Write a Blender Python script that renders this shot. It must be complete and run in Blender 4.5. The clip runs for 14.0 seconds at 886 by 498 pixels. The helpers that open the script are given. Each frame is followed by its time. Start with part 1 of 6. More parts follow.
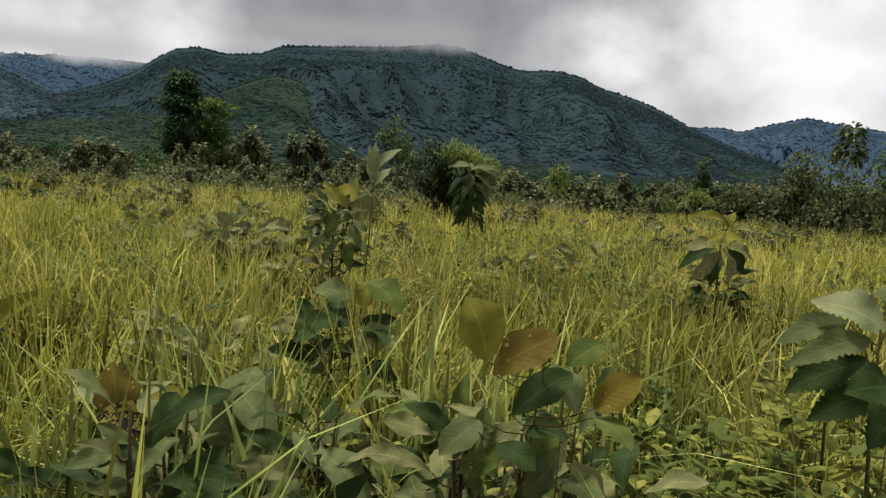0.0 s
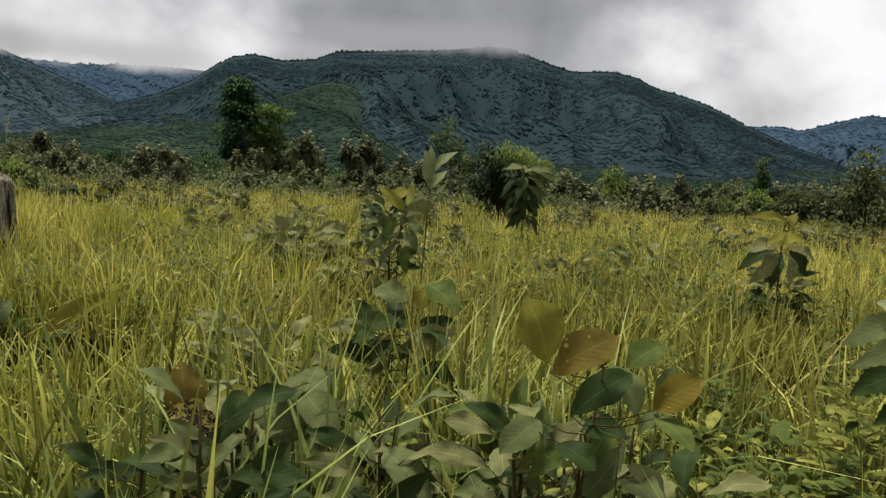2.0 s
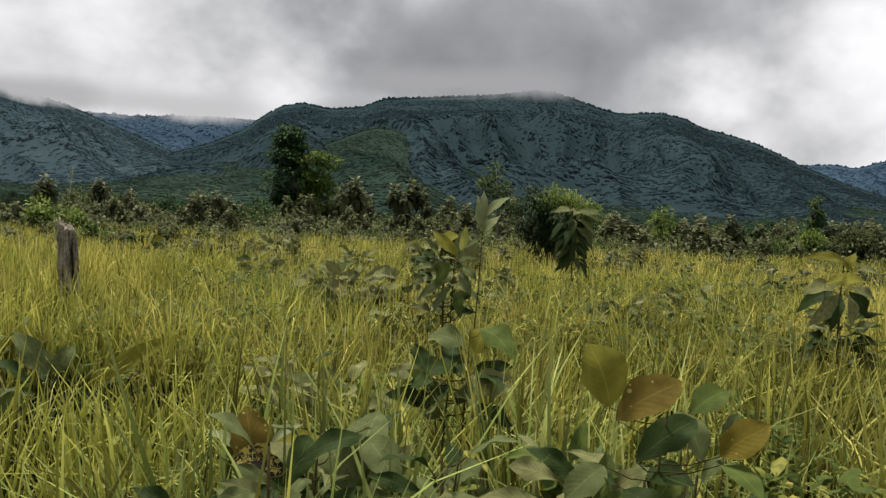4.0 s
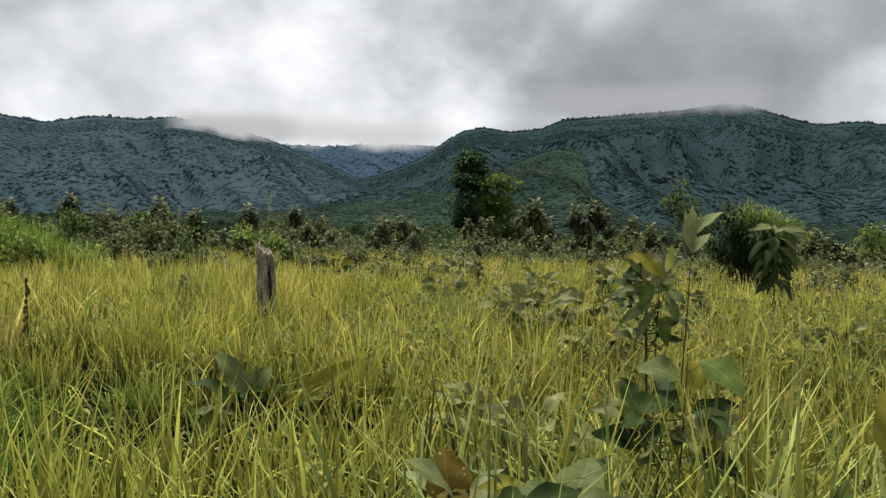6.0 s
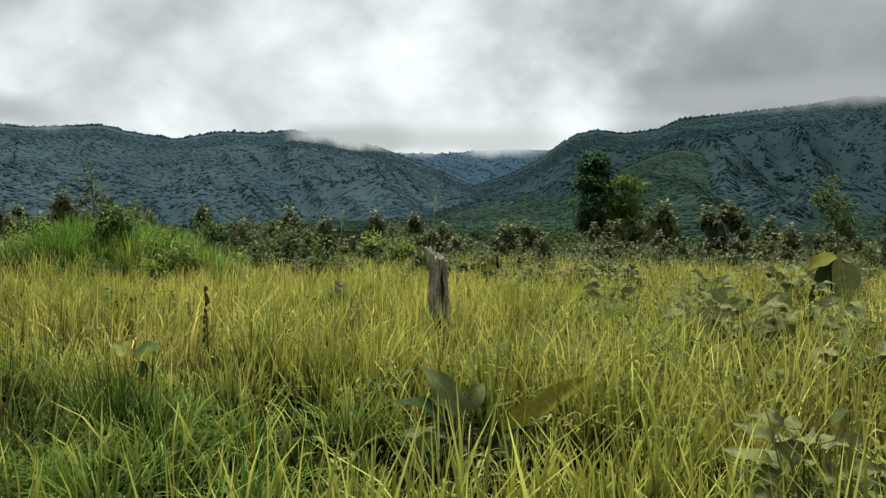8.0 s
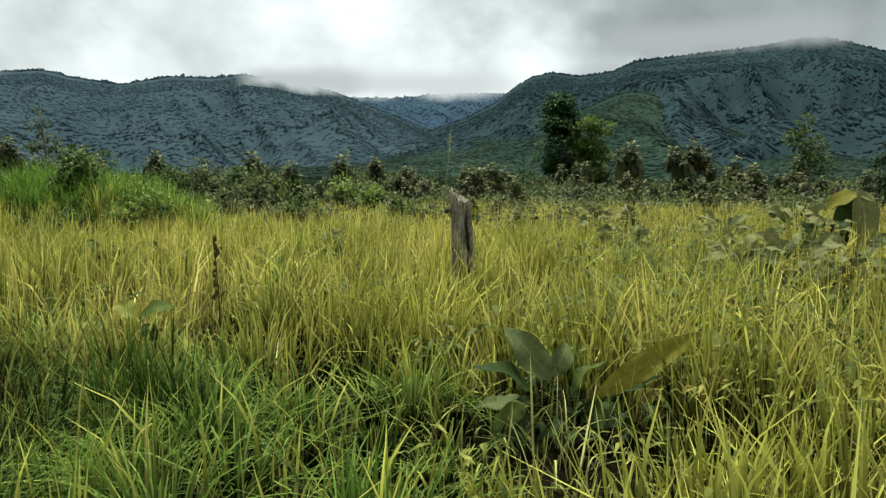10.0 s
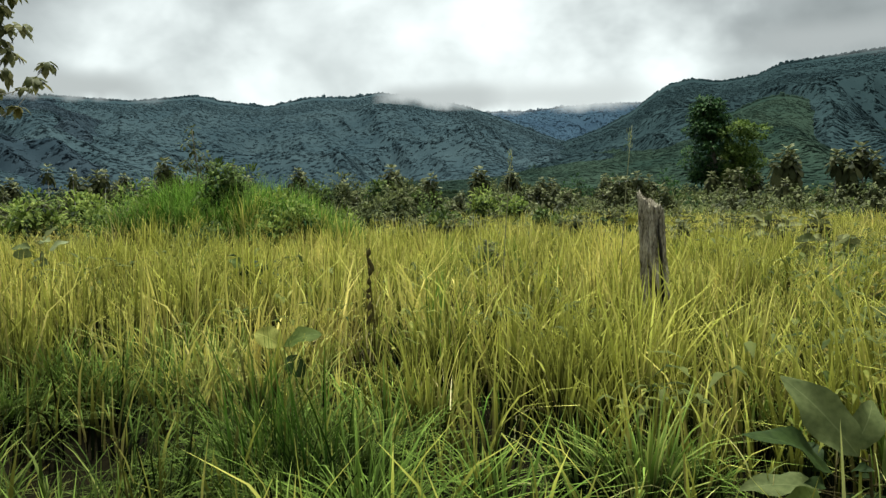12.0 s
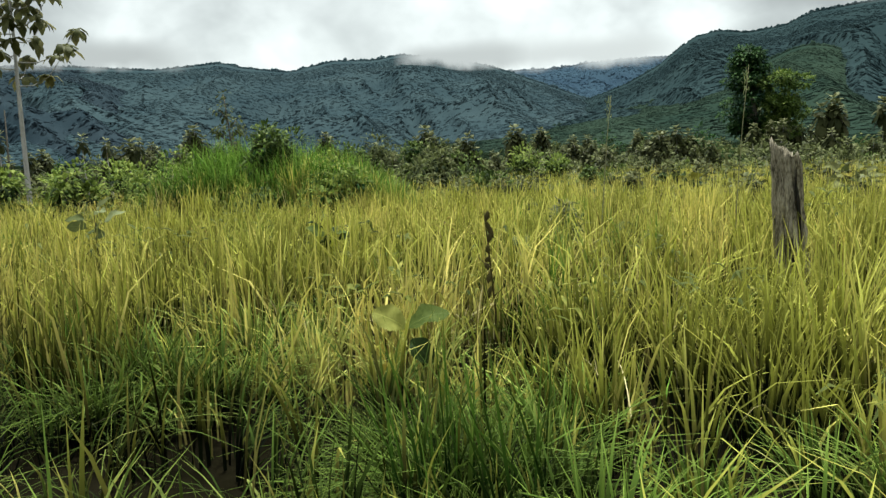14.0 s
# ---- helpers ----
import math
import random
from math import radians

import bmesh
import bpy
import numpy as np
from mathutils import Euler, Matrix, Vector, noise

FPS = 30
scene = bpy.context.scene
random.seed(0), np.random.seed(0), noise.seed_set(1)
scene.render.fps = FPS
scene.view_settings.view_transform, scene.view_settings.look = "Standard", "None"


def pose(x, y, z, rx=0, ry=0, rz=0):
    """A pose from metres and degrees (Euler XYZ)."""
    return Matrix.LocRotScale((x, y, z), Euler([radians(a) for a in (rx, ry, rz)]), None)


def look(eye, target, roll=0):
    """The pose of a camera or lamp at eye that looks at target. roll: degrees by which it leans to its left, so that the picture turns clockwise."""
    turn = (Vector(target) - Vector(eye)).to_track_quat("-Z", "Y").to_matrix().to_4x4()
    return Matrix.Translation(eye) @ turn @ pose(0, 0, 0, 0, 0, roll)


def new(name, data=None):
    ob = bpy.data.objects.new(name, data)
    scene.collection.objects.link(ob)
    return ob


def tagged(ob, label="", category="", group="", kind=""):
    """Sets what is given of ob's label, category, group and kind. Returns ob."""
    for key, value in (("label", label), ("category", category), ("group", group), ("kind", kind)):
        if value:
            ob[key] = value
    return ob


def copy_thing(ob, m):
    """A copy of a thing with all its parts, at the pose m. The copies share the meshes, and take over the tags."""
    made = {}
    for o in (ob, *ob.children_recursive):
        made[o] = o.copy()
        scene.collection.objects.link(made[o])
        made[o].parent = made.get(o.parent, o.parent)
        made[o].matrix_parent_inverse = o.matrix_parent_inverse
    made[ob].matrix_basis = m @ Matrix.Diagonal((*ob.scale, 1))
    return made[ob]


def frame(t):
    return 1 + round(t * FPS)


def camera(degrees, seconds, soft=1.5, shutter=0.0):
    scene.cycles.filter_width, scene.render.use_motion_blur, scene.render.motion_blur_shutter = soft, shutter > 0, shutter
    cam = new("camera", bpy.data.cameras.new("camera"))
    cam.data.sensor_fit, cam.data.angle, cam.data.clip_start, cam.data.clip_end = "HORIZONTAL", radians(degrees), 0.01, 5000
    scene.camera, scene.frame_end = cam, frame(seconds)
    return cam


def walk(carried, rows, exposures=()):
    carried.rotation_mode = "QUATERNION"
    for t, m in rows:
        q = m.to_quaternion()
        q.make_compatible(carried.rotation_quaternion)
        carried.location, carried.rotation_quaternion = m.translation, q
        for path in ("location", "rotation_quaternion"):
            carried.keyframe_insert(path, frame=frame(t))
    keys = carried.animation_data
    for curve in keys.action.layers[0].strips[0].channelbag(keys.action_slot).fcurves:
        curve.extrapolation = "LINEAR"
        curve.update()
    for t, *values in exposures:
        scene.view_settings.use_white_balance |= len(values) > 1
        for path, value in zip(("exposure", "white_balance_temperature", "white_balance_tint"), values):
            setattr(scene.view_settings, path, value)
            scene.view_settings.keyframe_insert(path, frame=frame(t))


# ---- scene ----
cam = camera(57.1, 14.0, soft=1.4)
PATH = [
    (0, (-0.012, 0.001, 1.732), (-0.009, 1.995, 1.567), 3.8),
    (0.5, (-0.015, 0.002, 1.729), (-0.04, 1.995, 1.567), 3.9),
    (1, (-0.021, -0.006, 1.731), (-0.08, 1.986, 1.568), 3.9),
    (1.5, (-0.023, -0.019, 1.73), (-0.119, 1.972, 1.564), 3.7),
    (2, (-0.025, -0.026, 1.731), (-0.152, 1.963, 1.565), 3.3),
    (2.5, (-0.039, -0.031, 1.727), (-0.185, 1.958, 1.578), 3.0),
    (4.8, (-0.071, -0.073, 1.744), (-0.392, 1.901, 1.698), 1.8),
    (5, (-0.096, -0.043, 1.744), (-0.442, 1.926, 1.695), 1.5),
    (5.5, (-0.136, 0.055, 1.743), (-0.652, 1.987, 1.681), 1.3),
    (6, (-0.181, 0.184, 1.726), (-0.858, 2.065, 1.697), 1.8),
    (6.5, (-0.325, 0.329, 1.713), (-1.149, 2.151, 1.699), 2.6),
    (7, (-0.633, 0.374, 1.707), (-1.534, 2.159, 1.697), 2.3),
    (7.5, (-0.967, 0.433, 1.679), (-1.865, 2.22, 1.665), 1.4),
    (8, (-1.273, 0.605, 1.662), (-2.205, 2.375, 1.64), 0.9),
    (8.5, (-1.643, 0.744, 1.629), (-2.658, 2.466, 1.58), 0.6),
    (9, (-2.095, 0.887, 1.627), (-2.993, 2.671, 1.532), 0.0),
    (9.2, (-2.168, 0.91, 1.629), (-3.01, 2.72, 1.508), 0.1),
    (11.3, (-2.94, 1.548, 1.567), (-3.779, 3.356, 1.398), 0.5),
    (11.5, (-3.065, 1.646, 1.57), (-3.954, 3.43, 1.405), 1.3),
    (12, (-3.393, 2.073, 1.52), (-4.513, 3.726, 1.398), -0.8),
    (12.5, (-3.651, 2.235, 1.51), (-4.984, 3.724, 1.433), -1.7),
    (13, (-4.018, 2.234, 1.514), (-5.348, 3.724, 1.408), -1.2),
    (13.5, (-4.255, 2.252, 1.509), (-5.474, 3.827, 1.328), -1.9),
    (14, (-4.431, 2.367, 1.49), (-5.6, 3.975, 1.276), -2.3),
]
walk(cam, [(t, look(eye, target, roll)) for t, eye, target, roll in PATH],
     [(0, 0.0, 6550, 12), (5.0, 0.05, 6500, 12), (6.0, 0.22, 6440, 10), (7.0, 0.25, 6350, 6), (9.2, 0.30, 6300, 1), (11.5, 0.46, 6300, 0), (12.2, 0.36, 6300, 0), (12.6, 0.33, 6300, 0), (13.0, 0.38, 6300, 0), (13.5, 0.54, 6300, 0), (14.0, 0.45, 6300, 0)])

# ---- world, sun and sky ----
SUN_B, SUN_E = -40.0, 70.0        # bearing west of north, elevation


def node_kit(tree):
    nodes, links = tree.nodes, tree.links

    def add(kind, **sets):
        n = nodes.new(kind)
        for k, v in sets.items():
            if k in n.inputs:
                n.inputs[k].default_value = v
            else:
                setattr(n, k, v)
        return n

    def put(a, b):
        links.new(a, b)

    return add, put


def ramp_of(n, stops):
    e = n.color_ramp.elements
    while len(e) > len(stops):
        e.remove(e[-1])
    while len(e) < len(stops):
        e.new(0.5)
    for el, (p, c) in zip(e, stops):
        el.position = p
        el.color = (*c, 1) if len(c) == 3 else c


def bearing_way(b, el):
    b, el = radians(b), radians(el)
    return (math.sin(b) * math.cos(el), math.cos(b) * math.cos(el), math.sin(el))


def math_node(add, put, op, a, b=None, c=None, clamp=False):
    n = add("ShaderNodeMath", operation=op, use_clamp=clamp)
    for i, v in enumerate((a, b, c)):
        if v is None:
            continue
        if isinstance(v, (int, float)):
            n.inputs[i].default_value = v
        else:
            put(v, n.inputs[i])
    return n.outputs[0]


world = bpy.data.worlds.new("overcast_sky")
scene.world = world
world.use_nodes = True
world.node_tree.nodes.clear()
add, put = node_kit(world.node_tree)
tc = add("ShaderNodeTexCoord")
sky = add("ShaderNodeTexSky", sky_type="NISHITA", sun_disc=False, sun_elevation=radians(SUN_E), sun_rotation=radians(SUN_B))
sep = add("ShaderNodeSeparateXYZ")
put(tc.outputs["Generated"], sep.inputs[0])
# cloud deck: direction, bent by noise so that the clouds have billowing edges
mp = add("ShaderNodeMapping")
mp.inputs["Scale"].default_value = (1.0, 1.0, 1.35)
put(tc.outputs["Generated"], mp.inputs["Vector"])
warp = add("ShaderNodeTexNoise", Scale=7.0, Detail=4.0, Roughness=0.5)
put(mp.outputs[0], warp.inputs["Vector"])
wsub = add("ShaderNodeVectorMath", operation="SUBTRACT")
put(warp.outputs["Color"], wsub.inputs[0])
wsub.inputs[1].default_value = (0.5, 0.5, 0.5)
wmul = add("ShaderNodeVectorMath", operation="SCALE", Scale=0.42)
put(wsub.outputs[0], wmul.inputs[0])
wadd = add("ShaderNodeVectorMath", operation="ADD")
put(tc.outputs["Generated"], wadd.inputs[0])
put(wmul.outputs[0], wadd.inputs[1])
bent = add("ShaderNodeVectorMath", operation="NORMALIZE")
put(wadd.outputs[0], bent.inputs[0])
n1 = add("ShaderNodeTexNoise", Scale=6.0, Detail=5.0, Roughness=0.48, Distortion=0.25)
put(mp.outputs[0], n1.inputs["Vector"])
cl = math_node(add, put, "MULTIPLY_ADD", n1.outputs["Fac"], 0.8, 0.10)


def glow(b, el, sharp):
    """A thinner or thicker stretch of the cloud deck round one direction."""
    dot = add("ShaderNodeVectorMath", operation="DOT_PRODUCT")
    put(bent.outputs[0], dot.inputs[0])
    dot.inputs[1].default_value = bearing_way(b, el)
    d = math_node(add, put, "MAXIMUM", dot.outputs["Value"], 0.0)
    return math_node(add, put, "POWER", d, sharp)


lift = 0.0
for b, el, sharp, amount in ((-29, 10.5, 80, 0.27), (-46, 9, 220, 0.17), (24, 10, 60, 0.32), (15, 6, 260, 0.12), (-1, 13, 28, -0.17), (-14, 12, 140, -0.12), (-67, 13, 50, -0.17), (-40, 17, 160, 0.10), (36, 20, 20, 0.1)):
    g = math_node(add, put, "MULTIPLY", glow(b, el, sharp), amount)
    lift = math_node(add, put, "ADD", g, lift)
cl = math_node(add, put, "ADD", cl, lift)
cramp = add("ShaderNodeValToRGB")
ramp_of(cramp, [(0.18, (0.25, 0.255, 0.258)), (0.36, (0.37, 0.376, 0.382)), (0.52, (0.56, 0.567, 0.572)), (0.70, (0.82, 0.825, 0.83)), (0.86, (1.03, 1.03, 1.03))])
put(cl, cramp.inputs["Fac"])
# an overcast sky is brighter overhead than near the horizon
up = math_node(add, put, "SUBTRACT", sep.outputs["Z"], 0.30)
up = math_node(add, put, "MULTIPLY_ADD", math_node(add, put, "MAXIMUM", up, 0.0), 0.15, 1.0)
vm = add("ShaderNodeVectorMath", operation="SCALE")
put(cramp.outputs["Color"], vm.inputs[0])
put(up, vm.inputs["Scale"])
bg1, bg2, mixw, outw = add("ShaderNodeBackground", Strength=0.06), add("ShaderNodeBackground", Strength=1.0), add("ShaderNodeMixShader", Fac=0.93), add("ShaderNodeOutputWorld")
put(sky.outputs[0], bg1.inputs["Color"])
put(vm.outputs[0], bg2.inputs["Color"])
put(bg1.outputs[0], mixw.inputs[1])
put(bg2.outputs[0], mixw.inputs[2])
put(mixw.outputs[0], outw.inputs["Surface"])

lamp = bpy.data.lights.new("veiled_sun", "SUN")
lamp.energy, lamp.angle, lamp.color = 4.8, radians(12), (1.0, 0.96, 0.88)
sun = new("veiled_sun", lamp)
way = Vector(bearing_way(SUN_B, SUN_E))
sun.matrix_world = look(way * 50, (0, 0, 0))


# ---- materials ----
def material(name):
    m = bpy.data.materials.new(name)
    m.use_nodes = True
    m.node_tree.nodes.clear()
    add, put = node_kit(m.node_tree)
    out = add("ShaderNodeOutputMaterial")
    return m, add, put, out


def leafy(name, dark, light, tip=None, rough=0.6, through_light=0.30, scale=2.0, spots=None, veins=0.0, sheen_scale=30.0):
    """Thin plant tissue: two-scale colour, faint veins, some light through it."""
    m, add, put, out = material(name)
    geo = add("ShaderNodeNewGeometry")
    tcn = add("ShaderNodeTexCoord")
    ns = add("ShaderNodeTexNoise", Scale=scale, Detail=3.0)
    put(tcn.outputs["Object"], ns.inputs["Vector"])
    nf = add("ShaderNodeTexNoise", Scale=sheen_scale, Detail=4.0)
    put(tcn.outputs["Object"], nf.inputs["Vector"])
    f = math_node(add, put, "MULTIPLY_ADD", geo.outputs["Random Per Island"], 0.55, math_node(add, put, "MULTIPLY", ns.outputs["Fac"], 0.45))
    f = math_node(add, put, "ADD", f, math_node(add, put, "MULTIPLY_ADD", nf.outputs["Fac"], 0.9, -0.45))
    r = add("ShaderNodeValToRGB")
    stops = [(0.18, dark), (0.68, light)]
    if tip:
        stops.append((0.88, tip))
    ramp_of(r, stops)
    put(f, r.inputs["Fac"])
    col = r.outputs["Color"]
    if spots:
        vor = add("ShaderNodeTexVoronoi", Scale=70.0)
        put(tcn.outputs["Object"], vor.inputs["Vector"])
        big = add("ShaderNodeTexNoise", Scale=14.0, Detail=2.0)
        put(tcn.outputs["Object"], big.inputs["Vector"])
        d = math_node(add, put, "ADD", vor.outputs["Distance"], math_node(add, put, "MULTIPLY_ADD", big.outputs["Fac"], -1.6, 0.85))
        if len(spots) > 2:
            blot = add("ShaderNodeTexNoise", Scale=spots[2], Detail=5.0, Roughness=0.7, Distortion=1.0)
            put(tcn.outputs["Object"], blot.inputs["Vector"])
            d = blot.outputs["Fac"]
        s = math_node(add, put, "LESS_THAN", d, spots[1])
        mx = add("ShaderNodeMix", data_type="RGBA")
        put(s, mx.inputs["Factor"])
        put(col, mx.inputs["A"])
        mx.inputs["B"].default_value = (*spots[0], 1)
        col = mx.outputs["Result"]
    bs = add("ShaderNodeBsdfPrincipled", Roughness=rough)
    bs.inputs["Specular IOR Level"].default_value = 0.05
    if veins:
        uv = add("ShaderNodeSeparateXYZ")
        put(tcn.outputs["UV"], uv.inputs[0])
        au = math_node(add, put, "ABSOLUTE", math_node(add, put, "SUBTRACT", uv.outputs["X"], 0.5))
        ph = math_node(add, put, "MULTIPLY_ADD", uv.outputs["Y"], 9.0, math_node(add, put, "MULTIPLY", au, -5.0))
        fr = math_node(add, put, "ABSOLUTE", math_node(add, put, "SUBTRACT", math_node(add, put, "FRACT", ph), 0.5))
        side = math_node(add, put, "LESS_THAN", fr, 0.05)
        mid = math_node(add, put, "LESS_THAN", au, 0.018)
        v = math_node(add, put, "MULTIPLY", math_node(add, put, "MAXIMUM", math_node(add, put, "MULTIPLY", side, 0.14), mid), veins)
        mx = add("ShaderNodeMix", data_type="RGBA")
        put(v, mx.inputs["Factor"])
        put(col, mx.inputs["A"])
        mx.inputs["B"].default_value = (*[min(1, c * 1.8 + 0.03) for c in light], 1)
        col = mx.outputs["Result"]
        bp = add("ShaderNodeBump", Strength=0.14, Distance=0.006)
        put(math_node(add, put, "MULTIPLY_ADD", fr, 0.7, math_node(add, put, "MULTIPLY", nf.outputs["Fac"], 1.2)), bp.inputs["Height"])
        put(bp.outputs[0], bs.inputs["Normal"])
    put(col, bs.inputs["Base Color"])
    tr = add("ShaderNodeBsdfTranslucent")
    put(col, tr.inputs["Color"])
    mix = add("ShaderNodeMixShader", Fac=through_light)
    put(bs.outputs[0], mix.inputs[1])
    put(tr.outputs[0], mix.inputs[2])
    put(mix.outputs[0], out.inputs["Surface"])
    return m


def blade_material(name, root, body, top, dry):
    """Grass: colour runs from a root darkened for the shade between blades to a light tip; tint says how dry a blade
    is.
    """
    m, add, put, out = material(name)
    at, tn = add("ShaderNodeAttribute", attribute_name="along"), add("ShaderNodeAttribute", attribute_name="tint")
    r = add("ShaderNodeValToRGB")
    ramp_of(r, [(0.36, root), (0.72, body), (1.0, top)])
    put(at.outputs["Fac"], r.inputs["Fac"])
    r2 = add("ShaderNodeValToRGB")
    ramp_of(r2, [(0.45, (0, 0, 0)), (1.0, (1, 1, 1))])
    put(tn.outputs["Fac"], r2.inputs["Fac"])
    mx = add("ShaderNodeMix", data_type="RGBA")
    put(r2.outputs["Color"], mx.inputs["Factor"])
    put(r.outputs["Color"], mx.inputs["A"])
    mx.inputs["B"].default_value = (*dry, 1)
    hsv = add("ShaderNodeHueSaturation", Saturation=1.0)
    tone = add("ShaderNodeAttribute", attribute_name="tone")
    put(math_node(add, put, "MULTIPLY_ADD", tone.outputs["Fac"], 1.3, 0.36), hsv.inputs["Value"])
    put(mx.outputs["Result"], hsv.inputs["Color"])
    bs = add("ShaderNodeBsdfPrincipled", Roughness=0.75)
    bs.inputs["Specular IOR Level"].default_value = 0.06
    put(hsv.outputs["Color"], bs.inputs["Base Color"])
    tr = add("ShaderNodeBsdfTranslucent")
    put(hsv.outputs["Color"], tr.inputs["Color"])
    mix = add("ShaderNodeMixShader", Fac=0.22)
    put(bs.outputs[0], mix.inputs[1])
    put(tr.outputs[0], mix.inputs[2])
    put(mix.outputs[0], out.inputs["Surface"])
    return m


def rough_stuff(name, stops, scale, rough=0.9, bump=0.4, stretch=(1, 1, 1), depth=0.02):
    """Bark, soil, weathered wood: coarse and fine noise in colour and relief."""
    m, add, put, out = material(name)
    tcn = add("ShaderNodeTexCoord")
    mp = add("ShaderNodeMapping")
    mp.inputs["Scale"].default_value = stretch
    put(tcn.outputs["Object"], mp.inputs["Vector"])
    a = add("ShaderNodeTexNoise", Scale=scale, Detail=6.0, Roughness=0.65)
    b = add("ShaderNodeTexNoise", Scale=scale * 7, Detail=4.0)
    put(mp.outputs[0], a.inputs["Vector"])
    put(mp.outputs[0], b.inputs["Vector"])
    f = math_node(add, put, "MULTIPLY_ADD", b.outputs["Fac"], 0.4, math_node(add, put, "MULTIPLY", a.outputs["Fac"], 0.6))
    r = add("ShaderNodeValToRGB")
    ramp_of(r, stops)
    put(f, r.inputs["Fac"])
    bs = add("ShaderNodeBsdfPrincipled", Roughness=rough)
    bs.inputs["Specular IOR Level"].default_value = 0.0
    put(r.outputs["Color"], bs.inputs["Base Color"])
    bp = add("ShaderNodeBump", Strength=bump, Distance=depth)
    put(f, bp.inputs["Height"])
    put(bp.outputs[0], bs.inputs["Normal"])
    put(bs.outputs[0], out.inputs["Surface"])
    return m


def forest_material(name, dark, light, crown):
    """Forest canopy seen from afar: crowns that differ from tree to tree, leaf clumps within them, larger patches of other growth."""
    m, add, put, out = material(name)
    tcn, geo = add("ShaderNodeTexCoord"), add("ShaderNodeNewGeometry")
    patch = add("ShaderNodeTexNoise", Scale=0.006, Detail=5.0, Roughness=0.6)
    put(tcn.outputs["Object"], patch.inputs["Vector"])
    fine = add("ShaderNodeTexNoise", Scale=2.2 / crown, Detail=3.0, Roughness=0.7)
    put(tcn.outputs["Object"], fine.inputs["Vector"])
    f = math_node(add, put, "MULTIPLY_ADD", geo.outputs["Random Per Island"], 0.26, math_node(add, put, "MULTIPLY_ADD", patch.outputs["Fac"], 1.7, -0.68))
    f = math_node(add, put, "MULTIPLY_ADD", fine.outputs["Fac"], 0.3, f)
    r = add("ShaderNodeValToRGB")
    ramp_of(r, [(0.1, dark), (0.9, light)])
    put(f, r.inputs["Fac"])
    bs = add("ShaderNodeBsdfPrincipled", Roughness=1.0)
    bs.inputs["Specular IOR Level"].default_value = 0.0
    put(r.outputs["Color"], bs.inputs["Base Color"])
    bp = add("ShaderNodeBump", Strength=0.12, Distance=crown * 0.3)
    put(fine.outputs["Fac"], bp.inputs["Height"])
    put(bp.outputs[0], bs.inputs["Normal"])
    put(bs.outputs[0], out.inputs["Surface"])
    return m


